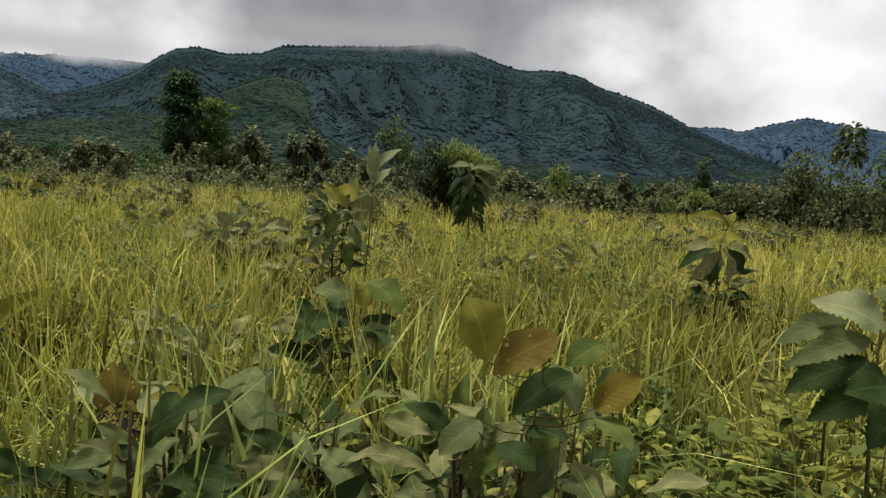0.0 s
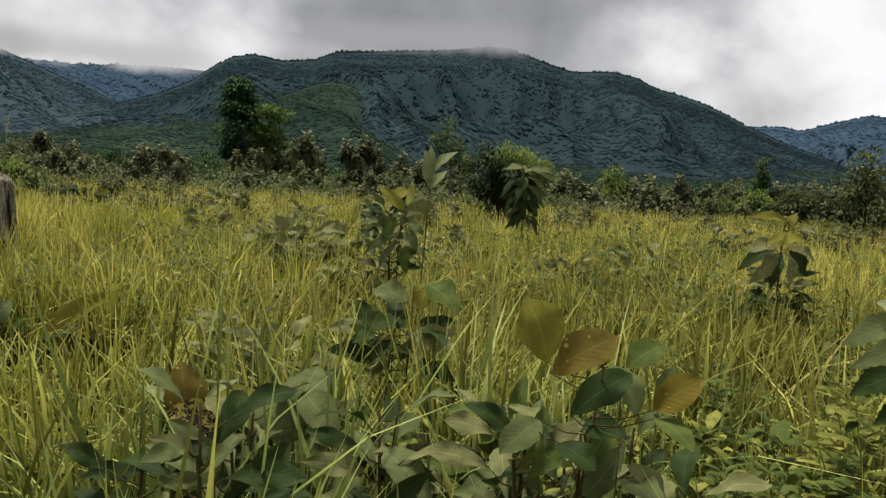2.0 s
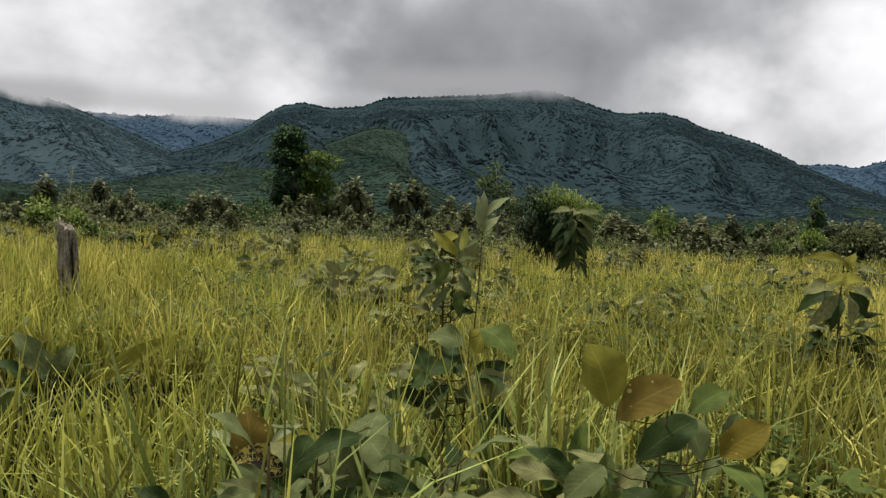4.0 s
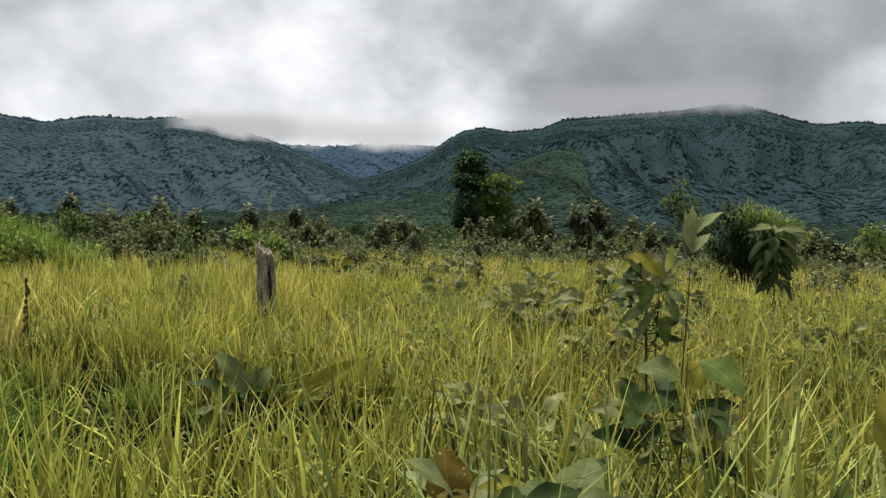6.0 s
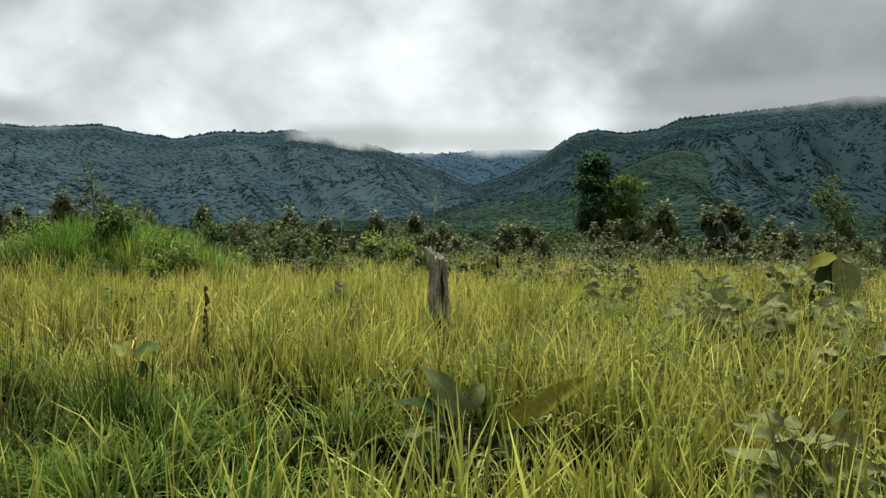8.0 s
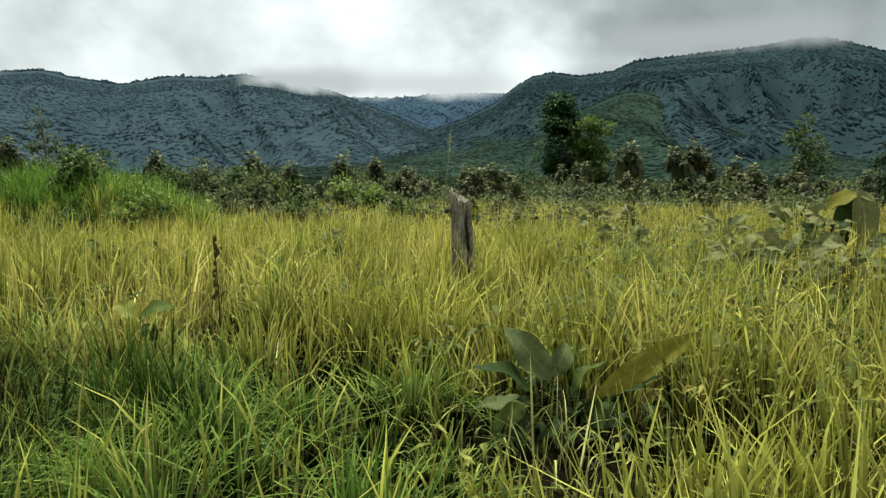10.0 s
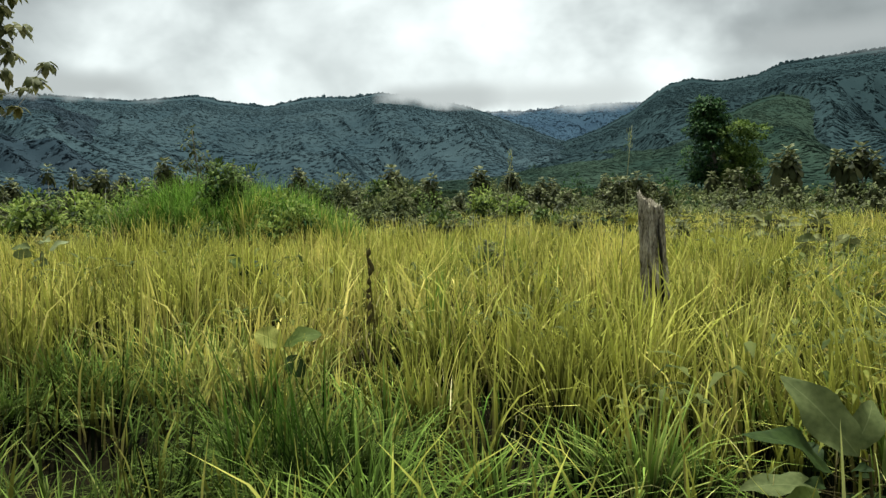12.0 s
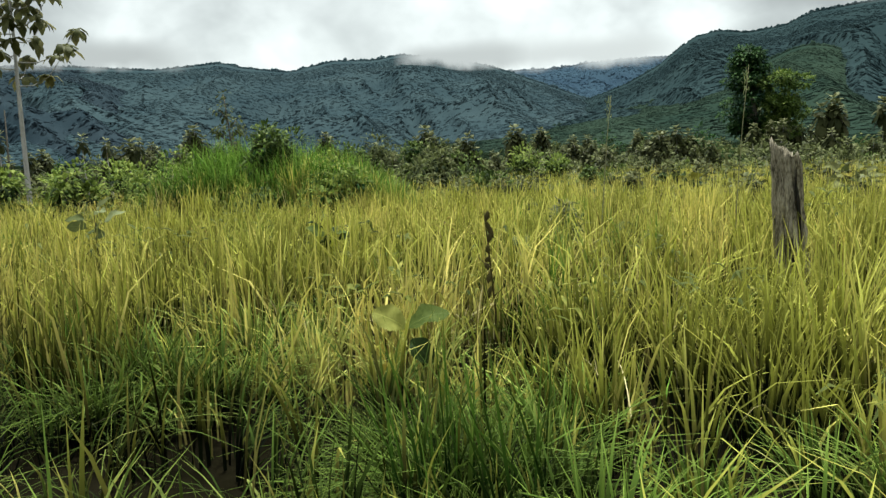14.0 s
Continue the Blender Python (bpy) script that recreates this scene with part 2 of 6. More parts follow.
MAT = dict(
    # near-black soil: the shade under the grass is put into its colour
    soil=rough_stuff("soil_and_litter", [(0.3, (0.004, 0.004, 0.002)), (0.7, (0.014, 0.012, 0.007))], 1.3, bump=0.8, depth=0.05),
    # root colours are darkened: shade low between the blades put into the colour
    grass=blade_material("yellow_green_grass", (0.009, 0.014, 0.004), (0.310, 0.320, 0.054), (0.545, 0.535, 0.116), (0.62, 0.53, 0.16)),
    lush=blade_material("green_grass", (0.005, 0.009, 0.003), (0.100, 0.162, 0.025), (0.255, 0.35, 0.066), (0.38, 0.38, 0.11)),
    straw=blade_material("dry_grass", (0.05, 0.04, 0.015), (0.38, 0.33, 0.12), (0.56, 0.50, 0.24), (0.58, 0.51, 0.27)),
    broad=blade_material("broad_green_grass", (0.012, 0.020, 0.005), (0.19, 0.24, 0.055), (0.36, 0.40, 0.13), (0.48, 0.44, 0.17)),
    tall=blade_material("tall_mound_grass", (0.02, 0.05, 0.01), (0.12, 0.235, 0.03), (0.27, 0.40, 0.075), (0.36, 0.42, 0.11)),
    olive=leafy("olive_leaf", (0.13, 0.13, 0.018), (0.235, 0.22, 0.036), rough=0.65, scale=9, veins=0.25),
    rust=leafy("rust_leaf", (0.10, 0.075, 0.014), (0.19, 0.142, 0.030), rough=0.65, scale=9, veins=0.25, spots=((0.40, 0.34, 0.10), 0.16)),
    rustolive=leafy("rust_olive_leaf", (0.115, 0.09, 0.012), (0.22, 0.175, 0.03), rough=0.65, scale=9, veins=0.25, spots=((0.40, 0.34, 0.10), 0.16)),
    dark=leafy("dark_leaf", (0.010, 0.020, 0.005), (0.036, 0.058, 0.015), rough=0.6, through_light=0.10, scale=6, veins=0.3),
    green=leafy("green_leaf", (0.045, 0.075, 0.016), (0.115, 0.15, 0.035), rough=0.65, scale=6, veins=0.35),
    grey=leafy("grey_green_leaf", (0.058, 0.080, 0.026), (0.135, 0.158, 0.060), rough=0.7, through_light=0.2, scale=6, veins=0.3),
    pale=leafy("pale_leaf", (0.15, 0.18, 0.075), (0.27, 0.30, 0.145), rough=0.6, scale=6, veins=0.3),
    yellow=leafy("yellow_leaf", (0.22, 0.24, 0.05), (0.38, 0.38, 0.10), scale=6, veins=0.4),
    eaten=leafy("eaten_leaf", (0.10, 0.09, 0.015), (0.22, 0.18, 0.04), scale=9, spots=((0.010, 0.007, 0.004), 0.53, 38.0)),
    weed=leafy("weed_leaf", (0.035, 0.055, 0.010), (0.21, 0.225, 0.045), tip=(0.40, 0.37, 0.09), scale=5),
    mweed=leafy("meadow_weed_leaf", (0.04, 0.06, 0.014), (0.13, 0.15, 0.04), scale=3),
    worn=leafy("weathered_leaf", (0.075, 0.086, 0.030), (0.205, 0.212, 0.085), tip=(0.33, 0.33, 0.15), rough=0.7, through_light=0.15, scale=6, veins=0.35),
    dull=leafy("dull_shrub_leaf", (0.022, 0.030, 0.010), (0.105, 0.125, 0.042), tip=(0.28, 0.30, 0.13), rough=0.6, scale=1.2),
    layered=leafy("layered_tree_leaf", (0.007, 0.022, 0.009), (0.038, 0.088, 0.024), tip=(0.11, 0.17, 0.05), scale=0.8),
    side=leafy("side_crown_leaf", (0.03, 0.055, 0.012), (0.12, 0.18, 0.035), tip=(0.25, 0.30, 0.09), scale=0.8),
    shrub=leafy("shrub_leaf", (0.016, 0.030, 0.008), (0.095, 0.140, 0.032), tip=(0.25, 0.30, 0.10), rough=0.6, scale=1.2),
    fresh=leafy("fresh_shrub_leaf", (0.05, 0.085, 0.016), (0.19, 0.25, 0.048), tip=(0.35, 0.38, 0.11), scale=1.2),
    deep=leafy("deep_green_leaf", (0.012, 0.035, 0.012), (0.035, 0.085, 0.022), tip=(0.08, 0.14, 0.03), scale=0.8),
    # near-black leaf green: shade inside foliage put into the colour
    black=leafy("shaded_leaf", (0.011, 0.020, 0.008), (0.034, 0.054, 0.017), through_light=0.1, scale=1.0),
    # one teak leaf in two colours, as sunlit and as shaded
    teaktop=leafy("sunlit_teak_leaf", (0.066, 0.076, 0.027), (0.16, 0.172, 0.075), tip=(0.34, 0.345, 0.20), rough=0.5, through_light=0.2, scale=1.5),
    teakdark=leafy("shaded_teak_leaf", (0.018, 0.024, 0.009), (0.062, 0.070, 0.026), tip=(0.13, 0.125, 0.055), rough=0.55, through_light=0.15, scale=1.5),
    gold=leafy("golden_weed_leaf", (0.10, 0.085, 0.018), (0.30, 0.25, 0.05), tip=(0.46, 0.38, 0.10), scale=4),
    bark=rough_stuff("grey_bark", [(0.3, (0.06, 0.055, 0.045)), (0.7, (0.22, 0.20, 0.17))], 5, stretch=(1, 1, 0.35)),
    palebark=rough_stuff("pale_bark", [(0.3, (0.28, 0.27, 0.25)), (0.7, (0.60, 0.58, 0.54))], 4, stretch=(1, 1, 0.5)),
    twig=rough_stuff("brown_twig", [(0.3, (0.03, 0.025, 0.010)), (0.7, (0.10, 0.085, 0.035))], 30, stretch=(1, 1, 0.3)),
    stump=rough_stuff("weathered_wood", [(0.38, (0.012, 0.010, 0.008)), (0.45, (0.16, 0.14, 0.10)), (0.60, (0.50, 0.45, 0.35))], 20, stretch=(1, 1, 0.18), bump=1.0, depth=0.05),
    char=rough_stuff("charred_wood", [(0.35, (0.005, 0.005, 0.005)), (0.7, (0.05, 0.045, 0.038))], 14, stretch=(1, 1, 0.15), bump=1.0, depth=0.03),
    # darker forest colour that stands for the cloud's shadow
    slate=forest_material("shadowed_wooded_ridge", (0.020, 0.033, 0.043), (0.038, 0.054, 0.066), 12),
    # distance haze is put into the range colours: bluer and paler farther off
    far_haze=forest_material("far_hazed_mountain", (0.033, 0.058, 0.089), (0.049, 0.083, 0.116), 16),
    mid_haze=forest_material("wooded_mountain", (0.019, 0.033, 0.038), (0.033, 0.054, 0.058), 12),
    left_haze=forest_material("hazy_wooded_ridge", (0.029, 0.049, 0.060), (0.052, 0.078, 0.087), 12),
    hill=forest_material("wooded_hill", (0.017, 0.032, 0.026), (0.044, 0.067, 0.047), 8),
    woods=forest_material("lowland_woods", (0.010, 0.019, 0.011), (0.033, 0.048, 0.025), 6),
)


# ---- mesh helpers ----
def link_mesh(name, me, parent=None, label="", mat=None):
    ob = new(name, me)
    if mat:
        me.materials.append(MAT[mat])
    if parent:
        ob.parent = parent
    if label:
        ob["label"] = label
    return ob


def fast_mesh(name, verts, tris, smooth=False, **attrs):
    me = bpy.data.meshes.new(name)
    me.vertices.add(len(verts))
    me.vertices.foreach_set("co", np.asarray(verts, np.float32).ravel())
    me.loops.add(len(tris) * 3)
    me.loops.foreach_set("vertex_index", np.asarray(tris, np.int32).ravel())
    me.polygons.add(len(tris))
    me.polygons.foreach_set("loop_start", np.arange(0, len(tris) * 3, 3, dtype=np.int32))
    if smooth:
        me.polygons.foreach_set("use_smooth", np.ones(len(tris), bool))
    for k, v in attrs.items():
        a = me.attributes.new(k, "FLOAT", "POINT")
        a.data.foreach_set("value", np.asarray(v, np.float32))
    me.update(calc_edges=True)
    return me


class Build:
    """Collects vertices and triangles of one part."""

    def __init__(self):
        self.v, self.f, self.n = [], [], 0

    def put(self, verts, tris):
        self.v.append(np.asarray(verts, float))
        self.f.append(np.asarray(tris, int) + self.n)
        self.n += len(verts)

    def tube(self, pts, radii, sides=6):
        pts = [Vector(p) for p in pts]
        rings = []
        for i, p in enumerate(pts):
            d = (pts[min(i + 1, len(pts) - 1)] - pts[max(i - 1, 0)]).normalized()
            a = d.cross(Vector((0.3, 1, 0.2))).normalized()
            b = d.cross(a)
            for k in range(sides):
                t = 2 * math.pi * k / sides
                rings.append(p + (a * math.cos(t) + b * math.sin(t)) * radii[i])
        tris = []
        for i in range(len(pts) - 1):
            for k in range(sides):
                q = i * sides + k
                w = i * sides + (k + 1) % sides
                tris += [(q, w, w + sides), (q, w + sides, q + sides)]
        last = len(rings)
        rings.append(pts[-1])
        o = (len(pts) - 1) * sides
        tris += [(o + k, o + (k + 1) % sides, last) for k in range(sides)]
        self.put([tuple(r) for r in rings], tris)

    def foliage(self, base, way, length, width, droop):
        """Many small leaves at once: each a bent blade of two halves with a fold along the middle."""
        base, way = np.asarray(base, float), np.asarray(way, float)
        n = len(base)
        way = way / (np.linalg.norm(way, axis=1)[:, None] + 1e-9)
        length, width, droop = [np.broadcast_to(np.asarray(a, float), (n,))[:, None] for a in (length, width, droop)]
        side = np.cross(way, (0.05, 0.02, 1.0))
        side /= np.linalg.norm(side, axis=1)[:, None] + 1e-9
        z = np.array((0, 0, 1.0))
        mid = base + way * length * 0.5 + z * length * 0.06
        tip = base + way * length * (1 - 0.25 * droop) - z * length * droop
        v = np.stack([base, mid - side * width * 0.5 - z * width * 0.12, mid + z * width * 0.1, mid + side * width * 0.5 - z * width * 0.12, tip], 1).reshape(-1, 3)
        o = (np.arange(n) * 5)[:, None]
        t = np.stack([o + np.array(q) for q in ((0, 2, 1), (0, 3, 2), (1, 2, 4), (2, 3, 4))], 1).reshape(-1, 3)
        self.put(v, t)

    def broad_foliage(self, r, base, way, length, width, droop, ragged=0.15):
        """Many broad leaves at once: rounded towards the tip, folded along the midrib, with an uneven edge."""
        base, way = np.asarray(base, float), np.asarray(way, float)
        n = len(base)
        way = way / (np.linalg.norm(way, axis=1)[:, None] + 1e-9)
        length, width, droop = [np.broadcast_to(np.asarray(a, float), (n,))[:, None] for a in (length, width, droop)]
        side = np.cross(way, (0.05, 0.02, 1.0))
        side /= np.linalg.norm(side, axis=1)[:, None] + 1e-9
        z = np.array((0, 0, 1.0))
        roll = r.normal(0, 0.35, (n, 1))
        m1 = base + way * length * 0.35 + z * length * (0.08 - 0.10 * droop)
        m2 = base + way * length * (0.75 - 0.12 * droop) - z * length * (0.55 * droop - 0.05)
        tip = base + way * length * (1 - 0.3 * droop) - z * length * droop

        def rim(c, sign, part):
            w = width * part * (1 + r.uniform(-ragged, ragged, (n, 1)))
            return c + side * w * 0.5 * sign - z * w * (0.13 + 0.3 * sign * roll)

        v = np.stack([base, rim(m1, -1, 0.85), m1, rim(m1, 1, 0.85), rim(m2, -1, 0.95), m2, rim(m2, 1, 0.95), tip], 1).reshape(-1, 3)
        o = (np.arange(n) * 8)[:, None]
        t = np.stack([o + np.array(q) for q in ((0, 2, 1), (0, 3, 2), (1, 2, 5), (1, 5, 4), (2, 3, 6), (2, 6, 5), (4, 5, 7), (5, 6, 7))], 1).reshape(-1, 3)
        self.put(v, t)

    def mesh(self, name, smooth=False):
        return fast_mesh(name, np.concatenate(self.v), np.concatenate(self.f), smooth)


def part(name, build, mat, parent, label="", smooth=False):
    return link_mesh(name, build.mesh(name, smooth), parent, label, mat)


def thing(name, at, label, category, group=""):
    ob = new(name)
    ob.empty_display_size = 0.1
    ob.location = at
    return tagged(ob, label, category, group)


def waves(x, y, size, seed):
    """A smooth random field between about 0 and 1 with features of that size."""
    r = np.random.RandomState(seed)
    s = 0
    for k in range(7):
        a, p, f = r.uniform(0, 6.283), r.uniform(0, 6.283), r.uniform(0.6, 1.7) * 6.283 / size
        s = s + np.sin((np.cos(a) * x + np.sin(a) * y) * f + p)
    return 0.5 + s / 7.5


MOUND = (-18.6, 15.3)


def ground_z(x, y):
    x, y = np.asarray(x, float), np.asarray(y, float)
    z = 0.32 * np.exp(-((x - 0.4) / 2.6) ** 2 - ((y - 1.2) / 3.4) ** 2)
    d = np.hypot(x, y)
    z = z + 0.10 * (waves(x, y, 9, 3) - 0.5) * np.clip(d / 5, 0, 1)
    m = ((x - MOUND[0]) / 3.4) ** 2 + ((y - MOUND[1]) / 2.6) ** 2
    z = z + 0.9 * np.exp(-m * m)
    return z


def gz(x, y):
    return float(ground_z(x, y))


# ---- ground and mountains ----
def make_ground():
    nb, nr = 180, 90
    rad = np.concatenate([[0.0], np.geomspace(0.6, 4900, nr)])
    ang = np.linspace(0, 2 * math.pi, nb, endpoint=False)
    X, Y = rad[:, None] * np.sin(ang), rad[:, None] * np.cos(ang)
    Z = ground_z(X, Y) * np.clip((400 - rad[:, None]) / 300, 0, 1)
    v = np.stack([X, Y, Z], 2).reshape(-1, 3)
    i, k = np.meshgrid(np.arange(nr), np.arange(nb), indexing="ij")
    a, b = i * nb + k, i * nb + (k + 1) % nb
    t = np.concatenate([np.stack([a, b, b + nb], 2).reshape(-1, 3), np.stack([a, b + nb, a + nb], 2).reshape(-1, 3)])
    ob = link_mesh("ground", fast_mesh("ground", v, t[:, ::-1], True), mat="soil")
    tagged(ob, "soil and litter under the meadow, darkened for shade", "ground", kind="structure")


make_ground()


def lattice(ix, iy, seed):
    h = np.sin(ix * 127.1 + iy * 311.7 + seed * 74.7) * 43758.5453
    return h - np.floor(h)


def soft_noise(x, y, seed):
    """Smooth random values between 0 and 1 on a unit lattice."""
    ix, iy = np.floor(x), np.floor(y)
    fx, fy = x - ix, y - iy
    fx, fy = fx * fx * (3 - 2 * fx), fy * fy * (3 - 2 * fy)
    low = lattice(ix, iy, seed) * (1 - fx) + lattice(ix + 1, iy, seed) * fx
    high = lattice(ix, iy + 1, seed) * (1 - fx) + lattice(ix + 1, iy + 1, seed) * fx
    return low * (1 - fy) + high * fy


def spurs(x, y, seed, octaves=4):
    """Sharp-backed spurs with rounded gullies between them, branching at smaller scales."""
    s, amp, total = 0, 1.0, 0
    for o in range(octaves):
        n = 1 - np.abs(2 * soft_noise(x * 2 ** o + 13.7 * o, y * 2 ** o - 5.1 * o, seed + o) - 1)
        s, total = s + amp * n, total + amp
        amp *= 0.5
    return s / total


def crown_mesh(name, c, rad, tall, r, fall):
    """Many tree crowns at once: uneven domes of twelve faces that lean with the fall of the slope."""
    n, sides = len(c), 4
    turn = r.uniform(0, 6.283, n)[:, None] + np.arange(sides) * 6.283 / sides
    rings = []
    for k, z in ((1.0, -1.1), (0.6, 0.45)):
        q = rad[:, None] * k * r.uniform(0.75, 1.25, (n, sides))
        dx, dy = np.cos(turn) * q, np.sin(turn) * q
        rings.append(np.stack([c[:, 0:1] + dx, c[:, 1:2] + dy, c[:, 2:3] + fall[:, 0:1] * dx + fall[:, 1:2] * dy + tall[:, None] * (z + r.uniform(-0.15, 0.15, (n, sides)))], 2))
        turn = turn + 0.6
    top = c + np.stack([r.uniform(-0.3, 0.3, n) * rad, r.uniform(-0.3, 0.3, n) * rad, tall], 1)
    v = np.concatenate([rings[0], rings[1], top[:, None]], 1).reshape(-1, 3)
    loc = []
    for k in range(sides):
        j = (k + 1) % sides
        loc += [(k, j, sides + j), (k, sides + j, sides + k), (sides + k, sides + j, 2 * sides)]
    t = ((np.arange(n) * (2 * sides + 1))[:, None, None] + np.array(loc)[None]).reshape(-1, 3)
    return fast_mesh(name, v, t, True)


def make_range(name, label, mat, crest, foot, dist, steepness, spur, crowns, seed, step=0.18, many=0, sweep=None, folds=420.0):
    """A wooded range: summits and saddles along the crest as (bearing, rise in degrees), its foot and crest so far off,
    spurs running down it, and many tree crowns over the stretch of bearings given by sweep."""
    cb, ce = [c[0] for c in crest], [c[1] for c in crest]
    b = np.arange(cb[0], cb[-1], step)
    e = np.interp(b, cb, ce)
    k = np.exp(-np.linspace(-2, 2, 7) ** 2)
    e = np.convolve(np.pad(e, 3, mode="edge"), k / k.sum(), "valid")
    f = np.concatenate([np.linspace(0, 0.985, 46), [1.0, 1.04, 1.12, 1.3]])

    def surface(F, B):
        ee = np.interp(B, b, e)
        H = dist * np.tan(np.radians(ee))
        R = foot + (dist - foot) * F
        u, w = np.radians(B) * dist, (R - foot)
        lean = soft_noise(u / 900 + seed, w / 900, seed + 9) - 0.5
        sp = spurs((u + lean * 700 + 0.3 * w) / folds, w / (folds * 2.2), seed, 3) - 0.62
        prof = np.where(F <= 1, np.clip(F, 0, 1) ** steepness, 1 - (F - 1) * 2.2)
        Z = H * prof + H * spur * 2.2 * sp * np.sin(np.pi * np.clip(F, 0, 1)) ** 0.8
        low = np.where(F < 0.985, R * np.tan(np.radians(ee * (0.80 + 0.19 * np.clip(F, 0, 1) ** 2))), 1e9)
        Z = np.minimum(Z, low) - 3
        ends = np.clip(np.minimum(B - cb[0], cb[-1] - B) / 2.5, 0, 1)
        Z = Z * ends - 4 * (1 - ends)
        return R * np.sin(np.radians(B)), R * np.cos(np.radians(B)), Z, R

    F, B = np.meshgrid(f, b, indexing="ij")
    X, Y, Z, R = surface(F, B)
    v = np.stack([X, Y, Z], 2).reshape(-1, 3)
    nf, nb = X.shape
    i, j = np.meshgrid(np.arange(nf - 1), np.arange(nb - 1), indexing="ij")
    a = i * nb + j
    t = np.concatenate([np.stack([a, a + 1, a + nb + 1], 2).reshape(-1, 3), np.stack([a, a + nb + 1, a + nb], 2).reshape(-1, 3)])
    me = fast_mesh(name, v, t, True)
    ob = link_mesh(name, me, mat=mat)
    tagged(ob, label, "mountain", kind="structure")
    if many:
        r = np.random.RandomState(seed)
        edge = many // 14
        # an even spread over the slope, closed to a canopy
        n = np.arange(many + edge)
        b0, b1 = sweep
        cf = np.concatenate([0.02 + 0.98 * ((0.5 + 0.7548776662 * n[:many]) % 1.0) ** 0.85, r.uniform(0.985, 1.002, edge)])
        cbr = b0 + (b1 - b0) * ((0.5 + 0.5698402910 * n) % 1.0) + r.normal(0, 0.11, len(n))
        cf[:many] = np.clip(cf[:many] + r.normal(0, 0.004, many), 0.01, 1)
        x, y, z, _ = surface(cf, cbr)
        ux, uy, uz, _ = surface(cf - 0.012, cbr)
        vx, vy, vz, _ = surface(cf, cbr + 0.25)
        ux, uy, uz, vx, vy, vz = ux - x, uy - y, uz - z, vx - x, vy - y, vz - z
        den = ux * vy - uy * vx
        fall = np.clip(np.stack([(uz * vy - uy * vz) / den, (ux * vz - uz * vx) / den], 1), -1.2, 1.2)
        rad = crowns * 0.95 * r.uniform(0.6, 1.15, len(cf)) * np.where(r.uniform(0, 1, len(cf)) < 0.06, 1.4, 1.0)
        tall = rad * r.uniform(0.05, 0.15, len(cf))
        tall[-edge:] *= r.uniform(1.5, 6.0, edge)
        link_mesh("tree_crowns", crown_mesh("tree_crowns", np.stack([x, y, z + tall * 0.4], 1), rad, tall, r, fall), ob, "closed canopy of forest trees", mat)["kind"] = "stuff"


make_range("mountain_main", "dark wooded mountain with its summit in low cloud", "mid_haze",
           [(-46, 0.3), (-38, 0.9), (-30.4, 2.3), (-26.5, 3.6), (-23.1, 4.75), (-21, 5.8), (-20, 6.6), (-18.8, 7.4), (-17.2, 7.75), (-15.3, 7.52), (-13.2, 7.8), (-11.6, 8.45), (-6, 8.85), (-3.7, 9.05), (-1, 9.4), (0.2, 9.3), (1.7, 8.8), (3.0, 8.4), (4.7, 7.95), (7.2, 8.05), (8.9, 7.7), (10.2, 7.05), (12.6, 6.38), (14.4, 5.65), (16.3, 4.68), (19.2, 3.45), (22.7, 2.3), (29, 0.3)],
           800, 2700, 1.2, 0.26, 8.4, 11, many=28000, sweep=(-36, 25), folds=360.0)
make_range("mountain_left", "wooded ridge hazed blue-green, with cloud on its tops", "left_haze",
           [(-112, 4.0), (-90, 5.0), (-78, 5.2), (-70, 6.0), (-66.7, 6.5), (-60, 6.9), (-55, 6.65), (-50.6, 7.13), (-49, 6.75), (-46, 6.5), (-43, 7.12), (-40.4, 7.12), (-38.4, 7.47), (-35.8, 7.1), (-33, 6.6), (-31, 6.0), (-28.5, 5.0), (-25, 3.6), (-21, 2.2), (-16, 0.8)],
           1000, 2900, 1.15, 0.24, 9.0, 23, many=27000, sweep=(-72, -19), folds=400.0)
# ridge added before the left one to carry the cloud shadow as colour
make_range("mountain_shadowed", "wooded ridge coloured dark slate for the cloud's shadow", "slate",
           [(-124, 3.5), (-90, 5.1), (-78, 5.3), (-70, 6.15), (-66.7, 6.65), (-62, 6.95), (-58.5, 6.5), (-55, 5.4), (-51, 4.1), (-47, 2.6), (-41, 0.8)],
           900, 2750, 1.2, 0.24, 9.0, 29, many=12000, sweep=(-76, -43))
make_range("mountain_saddle", "far wooded saddle, hazed blue, under the cloud base", "far_haze",
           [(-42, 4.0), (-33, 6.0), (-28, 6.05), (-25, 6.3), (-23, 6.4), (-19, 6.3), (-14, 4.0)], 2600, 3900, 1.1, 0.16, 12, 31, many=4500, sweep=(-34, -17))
make_range("mountain_right", "distant wooded hills hazed blue", "far_haze",
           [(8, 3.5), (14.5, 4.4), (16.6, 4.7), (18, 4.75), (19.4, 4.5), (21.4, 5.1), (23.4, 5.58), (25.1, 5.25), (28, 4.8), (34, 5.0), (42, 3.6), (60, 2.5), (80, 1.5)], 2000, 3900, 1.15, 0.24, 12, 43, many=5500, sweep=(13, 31))
